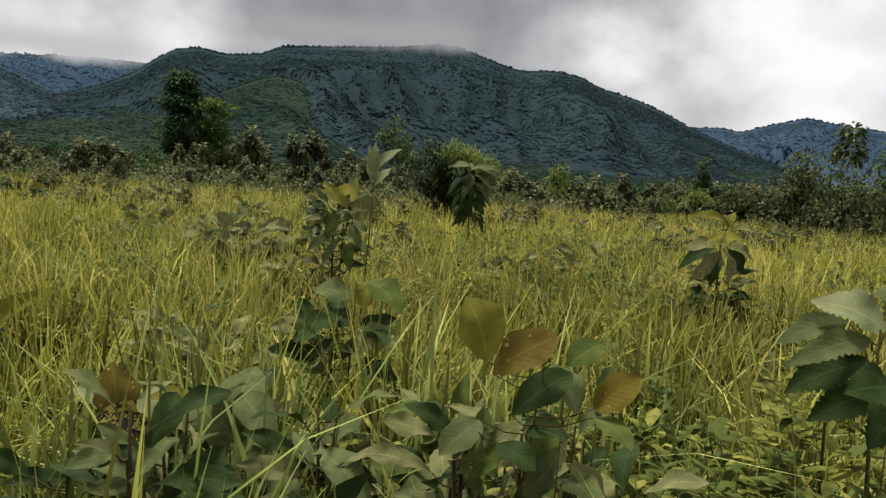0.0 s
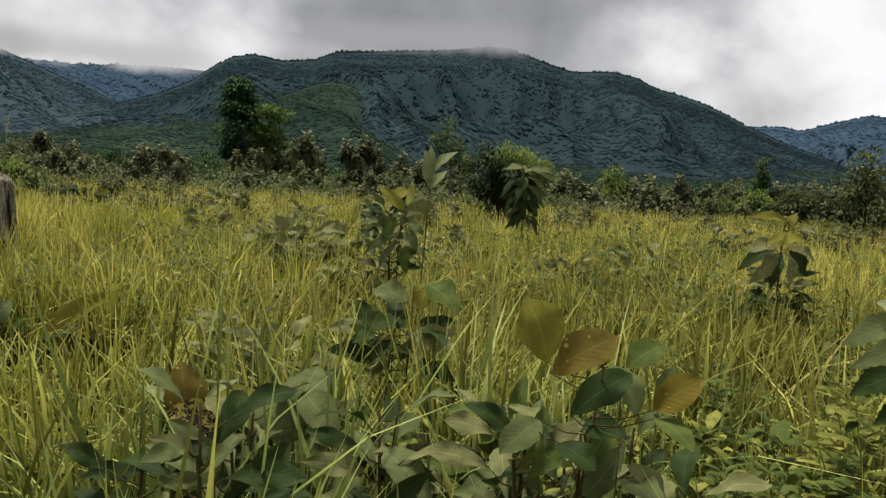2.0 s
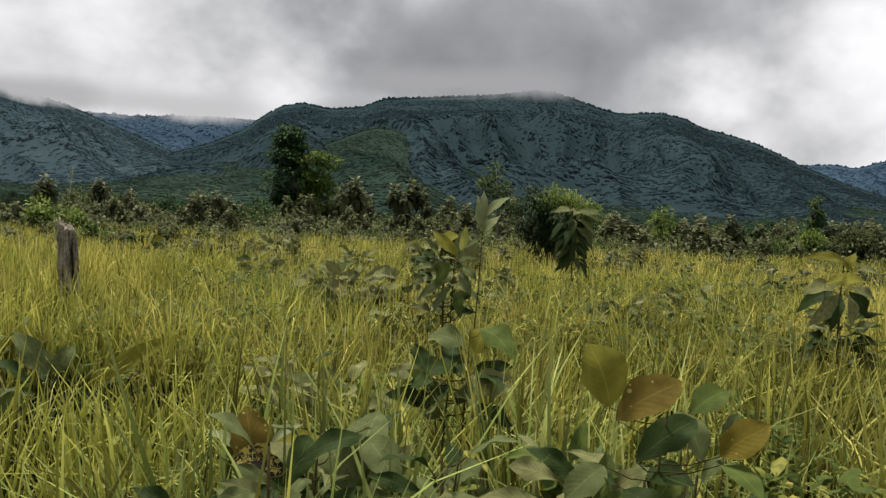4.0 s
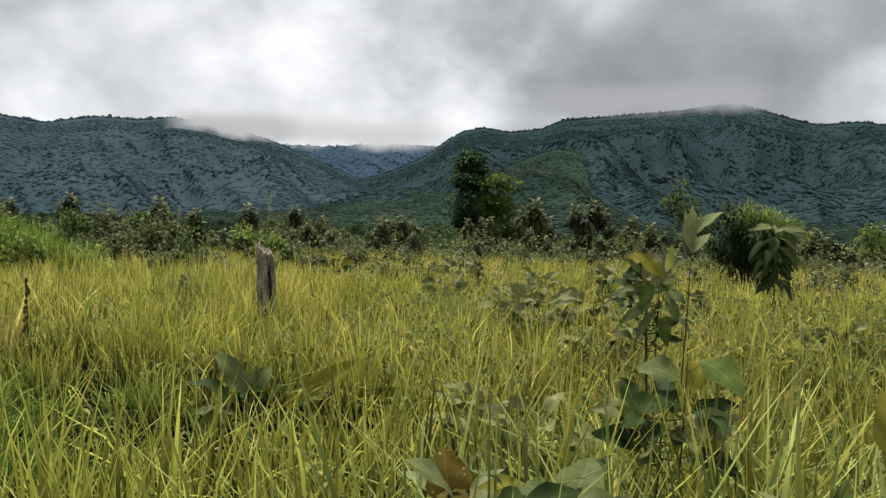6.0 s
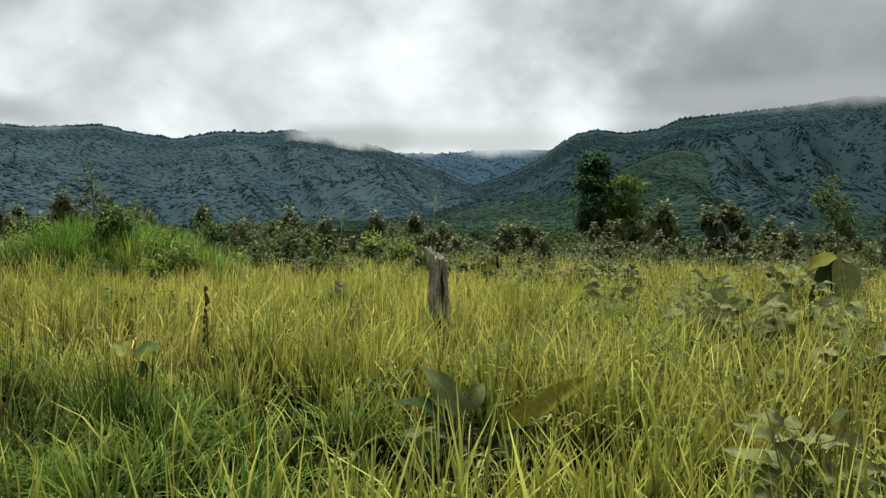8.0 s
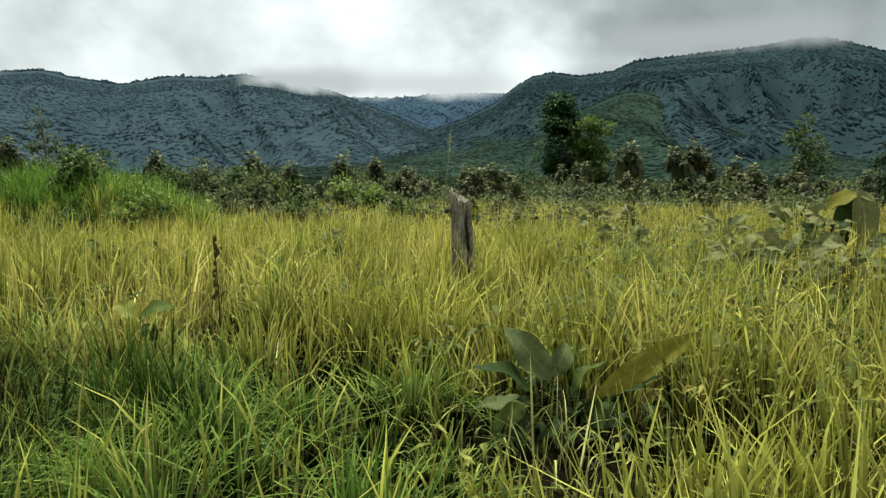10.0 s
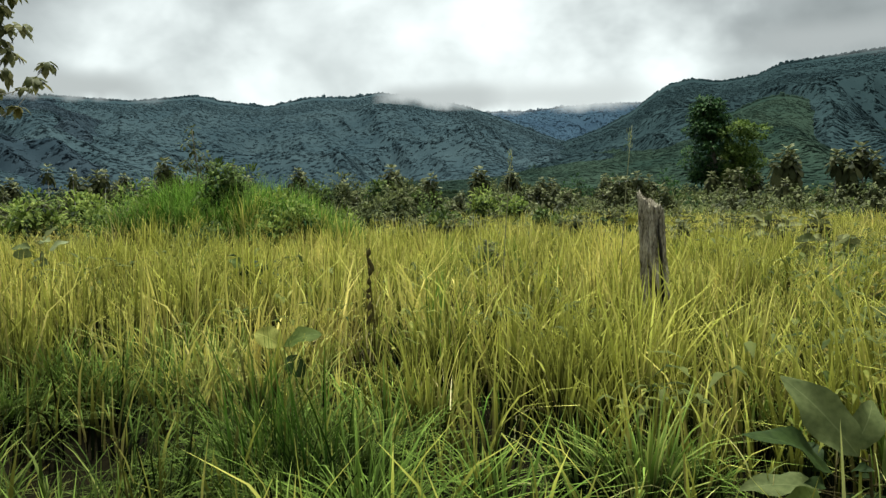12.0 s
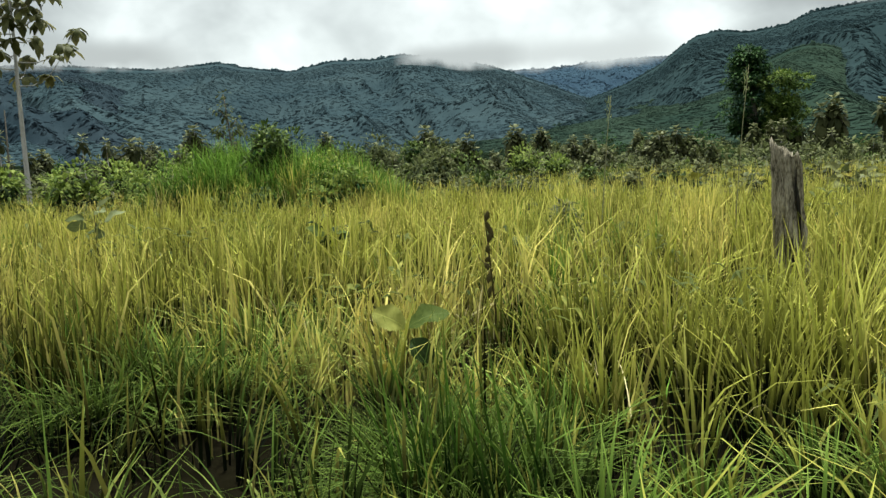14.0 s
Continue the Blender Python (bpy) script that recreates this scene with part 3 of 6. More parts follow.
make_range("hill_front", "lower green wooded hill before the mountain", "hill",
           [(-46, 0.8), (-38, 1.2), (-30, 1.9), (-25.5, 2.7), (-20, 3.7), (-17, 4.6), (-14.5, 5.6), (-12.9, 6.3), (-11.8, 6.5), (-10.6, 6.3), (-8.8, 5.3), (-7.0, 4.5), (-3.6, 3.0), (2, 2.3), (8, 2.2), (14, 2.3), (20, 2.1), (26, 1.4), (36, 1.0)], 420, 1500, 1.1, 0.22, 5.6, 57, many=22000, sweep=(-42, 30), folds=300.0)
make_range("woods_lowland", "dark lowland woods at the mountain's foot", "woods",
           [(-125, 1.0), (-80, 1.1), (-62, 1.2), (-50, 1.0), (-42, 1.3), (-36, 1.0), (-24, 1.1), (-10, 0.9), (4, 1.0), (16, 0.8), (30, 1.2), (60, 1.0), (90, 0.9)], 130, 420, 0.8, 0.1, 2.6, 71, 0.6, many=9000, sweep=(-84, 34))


# ---- cloud banks that lie on the tops ----
def cloud_bank(name, b0, b1, e0, e1, dist, grey, seed, ragged):
    nb, ne = 60, 14
    B, E = np.meshgrid(np.linspace(b0, b1, nb), np.linspace(e0, e1, ne), indexing="ij")
    R = dist + 60 * np.sin(B * 0.9 + seed)
    v = np.stack([R * np.sin(np.radians(B)), R * np.cos(np.radians(B)), R * np.tan(np.radians(E))], 2).reshape(-1, 3)
    i, j = np.meshgrid(np.arange(nb - 1), np.arange(ne - 1), indexing="ij")
    a = i * ne + j
    t = np.concatenate([np.stack([a, a + ne, a + ne + 1], 2).reshape(-1, 3), np.stack([a, a + ne + 1, a + 1], 2).reshape(-1, 3)])
    me = fast_mesh(name, v, t, True, across=((B - b0) / (b1 - b0)).ravel(), rise=((E - e0) / (e1 - e0)).ravel())
    m, add, put, out = material(name)
    ac, ri = add("ShaderNodeAttribute", attribute_name="across"), add("ShaderNodeAttribute", attribute_name="rise")
    tcn = add("ShaderNodeTexCoord")
    ns = add("ShaderNodeTexNoise", Scale=0.007, Detail=6.0, Roughness=0.55)
    put(tcn.outputs["Object"], ns.inputs["Vector"])
    wob = math_node(add, put, "MULTIPLY", math_node(add, put, "SUBTRACT", ns.outputs["Fac"], 0.5), ragged)
    h = math_node(add, put, "ADD", ri.outputs["Fac"], wob)
    lo = add("ShaderNodeMapRange", interpolation_type="SMOOTHSTEP")
    lo.inputs["From Min"].default_value, lo.inputs["From Max"].default_value = 0.06, 0.42
    put(h, lo.inputs["Value"])
    hi = add("ShaderNodeMapRange", interpolation_type="SMOOTHSTEP")
    hi.inputs["From Min"].default_value, hi.inputs["From Max"].default_value = 1.0, 0.5
    put(ri.outputs["Fac"], hi.inputs["Value"])
    base = add("ShaderNodeMapRange", interpolation_type="SMOOTHSTEP")
    base.inputs["From Min"].default_value, base.inputs["From Max"].default_value = 0.0, 0.12
    put(ri.outputs["Fac"], base.inputs["Value"])
    ed = math_node(add, put, "MULTIPLY", ac.outputs["Fac"], math_node(add, put, "SUBTRACT", 1.0, ac.outputs["Fac"]))
    ed = math_node(add, put, "MULTIPLY", ed, 6.0, clamp=True)
    al = math_node(add, put, "MULTIPLY", math_node(add, put, "MULTIPLY", lo.outputs[0], hi.outputs[0]), math_node(add, put, "MULTIPLY", ed, base.outputs[0]))
    em, tr, mix = add("ShaderNodeEmission"), add("ShaderNodeBsdfTransparent"), add("ShaderNodeMixShader")
    em.inputs["Color"].default_value = (*grey, 1)
    put(al, mix.inputs["Fac"])
    put(tr.outputs[0], mix.inputs[1])
    put(em.outputs[0], mix.inputs[2])
    put(mix.outputs[0], out.inputs["Surface"])
    me.materials.append(m)
    ob = new(name, me)
    ob.visible_shadow = False
    tagged(ob, "soft grey cloud lying on the mountain top", "cloud", kind="structure")


cloud_bank("backdrop_cloud_summit", -15.0, 3.5, 8.2, 11.4, 2300, (0.37, 0.375, 0.385), 1, 0.4)
cloud_bank("backdrop_cloud_saddle", -35.5, -18.5, 5.5, 8.6, 3400, (0.56, 0.565, 0.57), 2, 0.4)
cloud_bank("backdrop_cloud_wisp", -39.0, -29.5, 6.0, 8.4, 2450, (0.46, 0.465, 0.47), 3, 0.9)
cloud_bank("backdrop_cloud_left", -69, -52, 6.3, 9.0, 2300, (0.42, 0.425, 0.43), 4, 0.7)


# ---- plants ----
def leaf_mesh(base, tip, width, shape, seed=0, arch=0.12, lobes=0.0, tumble=0.2):
    """One broad leaf from its base to its tip: folded along the midrib, arched, with an uneven edge."""
    r = np.random.RandomState(seed)
    base, tip = np.asarray(base, float), np.asarray(tip, float)
    ax = tip - base
    L = np.linalg.norm(ax)
    a = ax / L
    n = np.array((0.15 + r.uniform(-tumble, tumble), -0.65 + r.uniform(-0.5, 0.5) * tumble, 0.75))
    n = n - a * n.dot(a)
    n /= np.linalg.norm(n)
    side = np.cross(a, n)
    rows = 10 if lobes == 0 else 27
    s = np.linspace(0, 1, rows)
    prof = {"obovate": np.sin(np.pi * s ** 1.45) ** 0.75, "ovate": np.sin(np.pi * s ** 0.8) ** 0.8, "lance": np.sin(np.pi * s ** 0.95) ** 1.1,
            "round": np.sin(np.pi * s ** 1.15) ** 0.6}[shape]
    prof = np.maximum(prof, 0.03)
    us = np.array((-1, -0.55, 0, 0.55, 1.0))
    v, uv = [], []
    p1, p2 = r.uniform(0, 6, 2)
    for i, q in enumerate(s):
        hw = width * 0.5 * prof[i]
        c = base + ax * q + n * L * arch * math.sin(math.pi * q) * 0.8 - n * L * 0.10 * q * q
        for u in us:
            edge = 1 + 0.05 * math.sin(q * 13 + p1 + u * 2) + r.uniform(-0.07, 0.07) * abs(u) + lobes * (0.5 if i % 2 else -0.5) * abs(u)
            wave = (0.10 + 0.22 * min(1, tumble)) * math.sin(q * 9 + p2 + 2 * u) * u
            v.append(c + side * u * hw * edge + n * hw * (0.22 * abs(u) + wave))
            uv.append((0.5 + 0.5 * u, q))
    tris = []
    for i in range(len(s) - 1):
        for k in range(4):
            o = i * 5 + k
            tris += [(o, o + 1, o + 6), (o, o + 6, o + 5)]
    me = fast_mesh("leaf", v, tris, True)
    layer = me.uv_layers.new(name="UVMap")
    flat = np.array([uv[i] for t in tris for i in t], np.float32)
    layer.data.foreach_set("uv", flat.ravel())
    return me


LEAF_WORDS = dict(olive="olive-green leaf", rust="rust-brown leaf with pale spots", rustolive="brownish olive leaf with spots", dark="dark green leaf", green="green leaf",
                  grey="grey-green leaf", pale="pale grey-green leaf", yellow="yellow-green leaf", eaten="half-eaten blackened leaf")


def leafed_plant(name, label, foot, leaves, shape, seed, lobes=0.0, stem=0.0042, group="saplings", tumble=0.2):
    """A sapling with its broad leaves one by one, on a stem that branches to each leaf."""
    x, y = foot
    root = np.array((x, y, gz(x, y)))
    ob = thing(name, root, label, "sapling", group)
    bases = np.array([lf[0] for lf in leaves]) - root
    top = bases[:, 2].max()
    cen = bases.mean(0)
    st = Build()
    trunk = [np.array((cen[0] * k + 0.012 * math.sin(5 * k + seed), cen[1] * k, top * k)) for k in np.linspace(0, 1, 6)]
    trunk[0] = np.array((0, 0, -0.03))
    st.tube(trunk, [stem * (1.25 - 0.7 * k) for k in np.linspace(0, 1, 6)], 6)
    part("stem", st, "twig", ob, smooth=True)
    for i, (b, t, w, m) in enumerate(leaves):
        me = leaf_mesh(np.array(b) - root, np.array(t) - root, w, shape, seed * 31 + i, lobes=lobes, tumble=tumble)
        lf = link_mesh("leaf", me, ob, LEAF_WORDS.get(m, ""), m)
        q = bases[i]
        k = min(0.97, max(0.1, (q[2] - 0.03) / top))
        o = np.array((cen[0] * k + 0.012 * math.sin(5 * k + seed), cen[1] * k, top * k))
        gap = np.linalg.norm(q - o)
        if gap > 0.13 and top > 0.5 and tumble < 1:
            o = np.array((q[0] * 0.8 + cen[0] * 0.2, q[1] * 0.8 + cen[1] * 0.2, -0.03))
            mid = np.array((q[0] * 0.9 + cen[0] * 0.1, q[1] * 0.9 + cen[1] * 0.1, q[2] * 0.6))
            pt = Build()
            pt.tube([o, mid, q], [stem * 0.6, stem * 0.5, stem * 0.3], 5)
            part("petiole", pt, "twig", lf)
        elif gap > 0.012:
            pt = Build()
            pt.tube([o, (o + q) / 2 - np.array((0, 0, 0.01)), q], [stem * 0.4, stem * 0.34, stem * 0.25], 5)
            part("petiole", pt, "twig", lf)
    return ob


def grown_plant(name, label, foot, height, count, size, mats, seed, shape="ovate", spread=1.0, droop=0.15, group="saplings", low=0.45, aspect=0.5, category="sapling"):
    """A sapling whose leaves stand round its stem in a spiral."""
    r = random.Random(seed)
    x, y = foot
    z = gz(x, y)
    rows = []
    for i in range(count):
        k = low + (1 - low) * (i + r.random() * 0.6) / count
        a = i * 2.4 + r.uniform(-0.5, 0.5)
        up = r.uniform(-0.25, 0.55) + 0.5 * k * (1 if droop < 0.5 else 0) - droop
        L = size * r.uniform(0.7, 1.15) * (1.1 - 0.35 * k)
        d = np.array((math.cos(a), math.sin(a), up))
        d /= np.linalg.norm(d)
        b = np.array((x, y, z + height * k)) + d * np.array((1, 1, 0.2)) * size * 0.30 * spread
        rows.append((tuple(b), tuple(b + d * L), L * aspect * r.uniform(0.85, 1.15), r.choice(mats)))
    ob = leafed_plant(name, label, foot, rows, shape, seed, stem=0.004 + height * 0.003, group=group, tumble=1.1)
    ob["category"] = category
    return ob


# saplings close to where the walk begins
leafed_plant("sapling", "sapling with round olive and rust-brown spotted leaves in the grass", (0.12, 1.72), [
    ((0.095, 1.637, 1.373), (0.052, 1.648, 1.502), 0.113, "olive"),
    ((0.108, 1.635, 1.349), (0.236, 1.642, 1.440), 0.090, "rust"),
    ((0.150, 1.608, 1.273), (0.277, 1.666, 1.361), 0.076, "dark"),
    ((0.278, 1.755, 1.346), (0.360, 1.789, 1.401), 0.070, "green"),
    ((0.291, 1.668, 1.265), (0.252, 1.736, 1.361), 0.072, "grey"),
    ((0.318, 1.630, 1.290), (0.404, 1.606, 1.368), 0.075, "rustolive"),
    ((0.340, 1.691, 1.304), (0.366, 1.696, 1.366), 0.041, "grey"),
    ((0.112, 1.606, 1.222), (0.033, 1.676, 1.219), 0.060, "dark"),
    ((0.123, 1.585, 1.218), (0.195, 1.524, 1.199), 0.062, "dark"),
    ((0.319, 1.628, 1.273), (0.378, 1.526, 1.252), 0.056, "green"),
    ((0.090, 1.627, 1.252), (0.012, 1.543, 1.210), 0.067, "grey"),
    ((0.183, 1.625, 1.229), (0.292, 1.724, 1.218), 0.066, "dark")], "round", 3)
leafed_plant("sapling", "sapling with a rust-brown leaf and a half-eaten blackened one", (-0.78, 2.2), [
    ((-0.817, 2.054, 1.077), (-0.847, 2.080, 1.209), 0.118, "rust"),
    ((-0.781, 2.073, 1.093), (-0.657, 2.178, 1.125), 0.058, "olive"),
    ((-0.853, 2.077, 1.087), (-0.973, 2.116, 1.129), 0.036, "pale"),
    ((-0.774, 2.081, 1.112), (-0.701, 2.121, 1.164), 0.026, "pale"),
    ((-0.858, 2.019, 1.088), (-0.645, 1.996, 1.052), 0.098, "eaten"),
    ((-0.773, 2.047, 1.007), (-0.716, 1.925, 0.928), 0.115, "dark"),
    ((-0.716, 2.117, 0.988), (-0.621, 2.047, 0.875), 0.134, "dark")], "ovate", 5)
leafed_plant("sapling", "low sapling with broad grey-green downy leaves", (-0.32, 2.2), [
    ((-0.523, 2.033, 1.058), (-0.498, 2.188, 1.209), 0.129, "grey"),
    ((-0.507, 2.066, 1.154), (-0.387, 1.956, 1.063), 0.095, "grey"),
    ((-0.630, 2.086, 1.151), (-0.513, 1.973, 1.035), 0.103, "grey"),
    ((-0.281, 1.969, 1.048), (-0.137, 1.804, 0.998), 0.093, "grey"),
    ((-0.201, 2.197, 1.072), (-0.317, 2.113, 1.017), 0.072, "grey"),
    ((0.050, 1.980, 1.032), (-0.089, 1.759, 1.013), 0.058, "grey"),
    ((0.274, 1.672, 1.125), (0.335, 1.548, 1.116), 0.083, "grey"),
    ((0.019, 2.198, 1.051), (-0.019, 2.320, 1.112), 0.064, "dark"),
    ((-0.348, 2.023, 0.933), (-0.447, 2.131, 0.978), 0.092, "dark")], "ovate", 7)
leafed_plant("sapling", "dark broad-leaved sapling half hidden in the grass", (-0.33, 3.05), [
    ((-0.276, 3.079, 1.332), (-0.141, 2.942, 1.254), 0.122, "green"),
    ((-0.302, 3.071, 1.233), (-0.253, 3.130, 1.349), 0.095, "olive"),
    ((-0.347, 3.074, 1.267), (-0.512, 3.176, 1.293), 0.101, "grey"),
    ((-0.379, 3.017, 1.194), (-0.523, 2.914, 1.150), 0.092, "dark"),
    ((-0.351, 3.015, 1.164), (-0.427, 3.121, 1.228), 0.082, "dark"),
    ((-0.292, 3.015, 1.168), (-0.175, 2.863, 1.152), 0.091, "dark"),
    ((-0.395, 3.011, 1.119), (-0.440, 2.858, 1.084), 0.083, "dark")], "ovate", 9, tumble=0.8)
leafed_plant("sapling", "upright sapling with pale young leaves at its tip", (-0.47, 4.12), [
    ((-0.377, 4.091, 1.700), (-0.405, 4.091, 1.885), 0.057, "pale"),
    ((-0.359, 4.096, 1.778), (-0.249, 4.088, 1.889), 0.063, "pale"),
    ((-0.373, 4.093, 1.772), (-0.377, 4.096, 1.909), 0.046, "pale"),
    ((-0.362, 4.095, 1.766), (-0.315, 4.126, 1.854), 0.040, "pale"),
    ((-0.371, 4.092, 1.686), (-0.296, 4.138, 1.789), 0.049, "pale"),
    ((-0.377, 4.091, 1.715), (-0.403, 4.059, 1.813), 0.068, "pale")], "lance", 11)
leafed_plant("sapling", "large-leaved plant with lobed grey and dark leaves", (1.0, 1.80), [
    ((0.963, 1.754, 1.474), (0.824, 1.809, 1.531), 0.113, "pale"),
    ((0.904, 1.805, 1.480), (0.757, 1.821, 1.428), 0.068, "grey"),
    ((0.925, 1.743, 1.455), (0.734, 1.698, 1.402), 0.065, "grey"),
    ((0.907, 1.699, 1.413), (0.747, 1.743, 1.331), 0.083, "dark"),
    ((0.902, 1.596, 1.379), (0.787, 1.546, 1.384), 0.093, "dark"),
    ((1.032, 1.802, 1.450), (1.038, 1.912, 1.564), 0.109, "grey"),
    ((0.927, 1.593, 1.347), (0.837, 1.538, 1.279), 0.093, "dark"),
    ((0.962, 1.744, 1.345), (0.807, 1.738, 1.273), 0.084, "dark")], "ovate", 13, lobes=0.20)
leafed_plant("sapling", "sapling with drooping grey-green leaves and a yellowing top", (-0.55, 4.1), [
    ((-0.497, 4.097, 1.567), (-0.635, 4.127, 1.693), 0.063, "olive"),
    ((-0.483, 4.100, 1.596), (-0.459, 4.108, 1.727), 0.042, "yellow"),
    ((-0.538, 4.089, 1.537), (-0.590, 4.016, 1.425), 0.066, "green"),
    ((-0.509, 4.093, 1.509), (-0.722, 4.056, 1.504), 0.050, "grey"),
    ((-0.467, 4.101, 1.510), (-0.390, 4.062, 1.458), 0.050, "grey"),
    ((-0.480, 4.098, 1.481), (-0.415, 4.046, 1.373), 0.053, "grey"),
    ((-0.536, 4.087, 1.451), (-0.682, 4.008, 1.351), 0.058, "grey"),
    ((-0.507, 4.092, 1.423), (-0.606, 3.990, 1.285), 0.053, "grey"),
    ((-0.470, 4.103, 1.611), (-0.400, 4.116, 1.656), 0.033, "grey"),
    ((-0.497, 4.144, 1.419), (-0.362, 4.115, 1.326), 0.054, "grey"),
    ((-0.528, 4.140, 1.477), (-0.734, 4.153, 1.409), 0.047, "pale"),
    ((-0.477, 4.096, 1.395), (-0.468, 4.033, 1.258), 0.062, "green")], "ovate", 19, tumble=0.5)
grown_plant("sapling", "bushy sapling with small dull leaves up its stem", (-0.57, 4.2), 1.58 - gz(-0.57, 4.2), 34, 0.155, ["worn", "dull", "dull", "grey", "dark"], 119, shape="ovate", spread=1.7, droop=0.3, low=0.76, aspect=0.45)
grown_plant("sapling", "dark crowded leaves sunk in the grass", (-0.40, 3.0), 1.20 - gz(-0.40, 3.0), 20, 0.20, ["dark", "dark", "worn", "green", "grey"], 109, shape="ovate", spread=1.7, droop=0.3, low=0.78, aspect=0.5)
# teak-like sapling that the walk passes
leafed_plant("teak_sapling", "low sapling with very large grey-green leaves above the grass", (-3.75, 5.95), [
    ((-3.597, 5.945, 0.308), (-2.994, 6.271, 0.733), 0.164, "olive"),
    ((-3.843, 5.827, 0.417), (-4.139, 5.807, 0.739), 0.199, "grey"),
    ((-3.877, 5.922, 0.412), (-3.812, 6.133, 0.607), 0.142, "grey"),
    ((-3.929, 5.779, 0.333), (-4.218, 5.534, 0.558), 0.171, "dark"),
    ((-3.987, 5.747, 0.271), (-4.112, 5.509, 0.144), 0.135, "green"),
    ((-3.591, 6.055, 0.208), (-3.225, 6.307, 0.438), 0.196, "dark"),
    ((-3.692, 5.892, 0.217), (-3.341, 5.954, 0.172), 0.189, "dark"),
    ((-3.920, 5.776, 0.180), (-4.128, 5.441, 0.078), 0.175, "dark"),
    ((-3.758, 5.975, 0.301), (-3.606, 6.231, 0.512), 0.136, "green"),
    ((-3.989, 5.855, 0.227), (-4.304, 5.698, 0.245), 0.153, "grey")], "ovate", 15, stem=0.01, tumble=0.9)
leafed_plant("teak_sapling", "small plant with two broad yellow-green leaves", (-7.38, 5.96), [
    ((-7.314, 5.937, 0.551), (-7.459, 5.830, 0.657), 0.162, "yellow"),
    ((-7.309, 5.941, 0.551), (-7.133, 6.112, 0.642), 0.155, "green"),
    ((-7.281, 5.950, 0.490), (-7.122, 5.918, 0.378), 0.126, "dark")], "round", 17, lobes=0.12)
# saplings farther out in the meadow
grown_plant("teak_sapling", "spreading sapling with large dull grey-green leaves", (-2.6, 10.7), 0.98, 42, 0.40, ["worn", "worn", "worn", "dull"], 21, spread=1.9, droop=0.35, aspect=0.5)
grown_plant("teak_sapling", "spreading sapling with large dull grey-green leaves", (-3.15, 11.3), 0.98, 30, 0.40, ["worn", "grey", "worn"], 22, spread=1.7, droop=0.3, aspect=0.5)
leafed_plant("teak_sapling", "sapling with large hanging dark green and brownish leaves", (-2.0, 16.25), [
    ((-1.861, 16.387, 1.459), (-2.110, 16.333, 0.532), 0.47, "dark"),
    ((-1.762, 16.392, 1.574), (-1.634, 16.350, 0.506), 0.435, "worn"),
    ((-1.811, 16.390, 1.498), (-2.273, 16.161, 1.262), 0.30, "olive"),
    ((-1.718, 16.692, 1.460), (-1.531, 16.770, 0.755), 0.359, "worn"),
    ((-1.783, 16.783, 1.170), (-1.986, 16.834, 0.435), 0.468, "dark"),
    ((-1.759, 16.391, 1.463), (-1.506, 16.396, 1.379), 0.187, "worn")], "ovate", 23, stem=0.014)
grown_plant("teak_sapling", "sapling with dull leaves hidden in grass", (-1.65, 7.4), 0.7, 7, 0.34, ["dull", "grey"], 24, low=0.7)
rt = random.Random(61)
whorls = []
for level in range(7):
    zz, many = 2.05 - 0.145 * level, 9
    for i in range(many):
        aa = 6.283 * i / many + level * 0.7 + rt.uniform(-0.3, 0.3)
        L = rt.uniform(0.42, 0.58) * (1.0 - 0.05 * level)
        dz = -rt.uniform(-0.08, 0.18) if level == 0 else -rt.uniform(0.15, 0.42)
        b0 = (0.46 + 0.05 * math.cos(aa), 15.6 + 0.05 * math.sin(aa), zz)
        whorls.append((b0, (0.46 + L * math.cos(aa), 15.6 + L * math.sin(aa), zz + dz), L * rt.uniform(0.26, 0.36), rt.choice(("worn", "grey", "dull")) if level == 0 else rt.choice(("dark", "dark", "dull", "black"))))
leafed_plant("teak_sapling", "dark sapling with whorls of drooping leaves, paler on top", (0.46, 15.6), whorls, "lance", 25, stem=0.012, tumble=0.5)
leafed_plant("teak_sapling", "dark sapling with drooping leaves and one long leaf held out", (2.42, 7.15), [
    ((2.500, 7.214, 1.480), (2.560, 7.233, 1.640), 0.090, "olive"),
    ((2.510, 7.215, 1.480), (2.380, 7.230, 1.615), 0.090, "olive"),
    ((2.480, 7.207, 1.547), (2.101, 7.011, 1.604), 0.099, "olive"),
    ((2.285, 7.091, 1.361), (2.617, 7.096, 1.423), 0.168, "olive"),
    ((2.559, 7.203, 1.502), (2.771, 7.200, 1.466), 0.075, "worn"),
    ((2.418, 7.191, 1.353), (2.103, 7.086, 1.290), 0.139, "worn"),
    ((2.397, 7.187, 1.302), (2.102, 7.272, 1.112), 0.151, "dark"),
    ((2.423, 7.185, 1.278), (2.155, 7.013, 1.014), 0.138, "worn"),
    ((2.448, 7.185, 1.280), (2.335, 7.060, 0.986), 0.139, "dark"),
    ((2.481, 7.187, 1.307), (2.499, 7.011, 1.003), 0.138, "worn"),
    ((2.511, 7.187, 1.309), (2.676, 7.169, 1.095), 0.140, "dark"),
    ((2.520, 7.189, 1.335), (2.790, 7.280, 1.228), 0.121, "worn")], "lance", 26, stem=0.009, tumble=0.6)
grown_plant("teak_sapling", "dark crowded sapling with drooping leaves sunk in the grass", (2.5, 7.3), 1.02, 34, 0.30, ["dark", "dark", "worn", "dull"], 126, spread=1.2, droop=0.45, low=0.6, shape="lance", aspect=0.42)
grown_plant("teak_sapling", "low dark leafy plant behind the stump", (-11.65, 22.5), 1.0, 20, 0.5, ["dark", "dull", "olive"], 27, spread=1.6, droop=0.3)
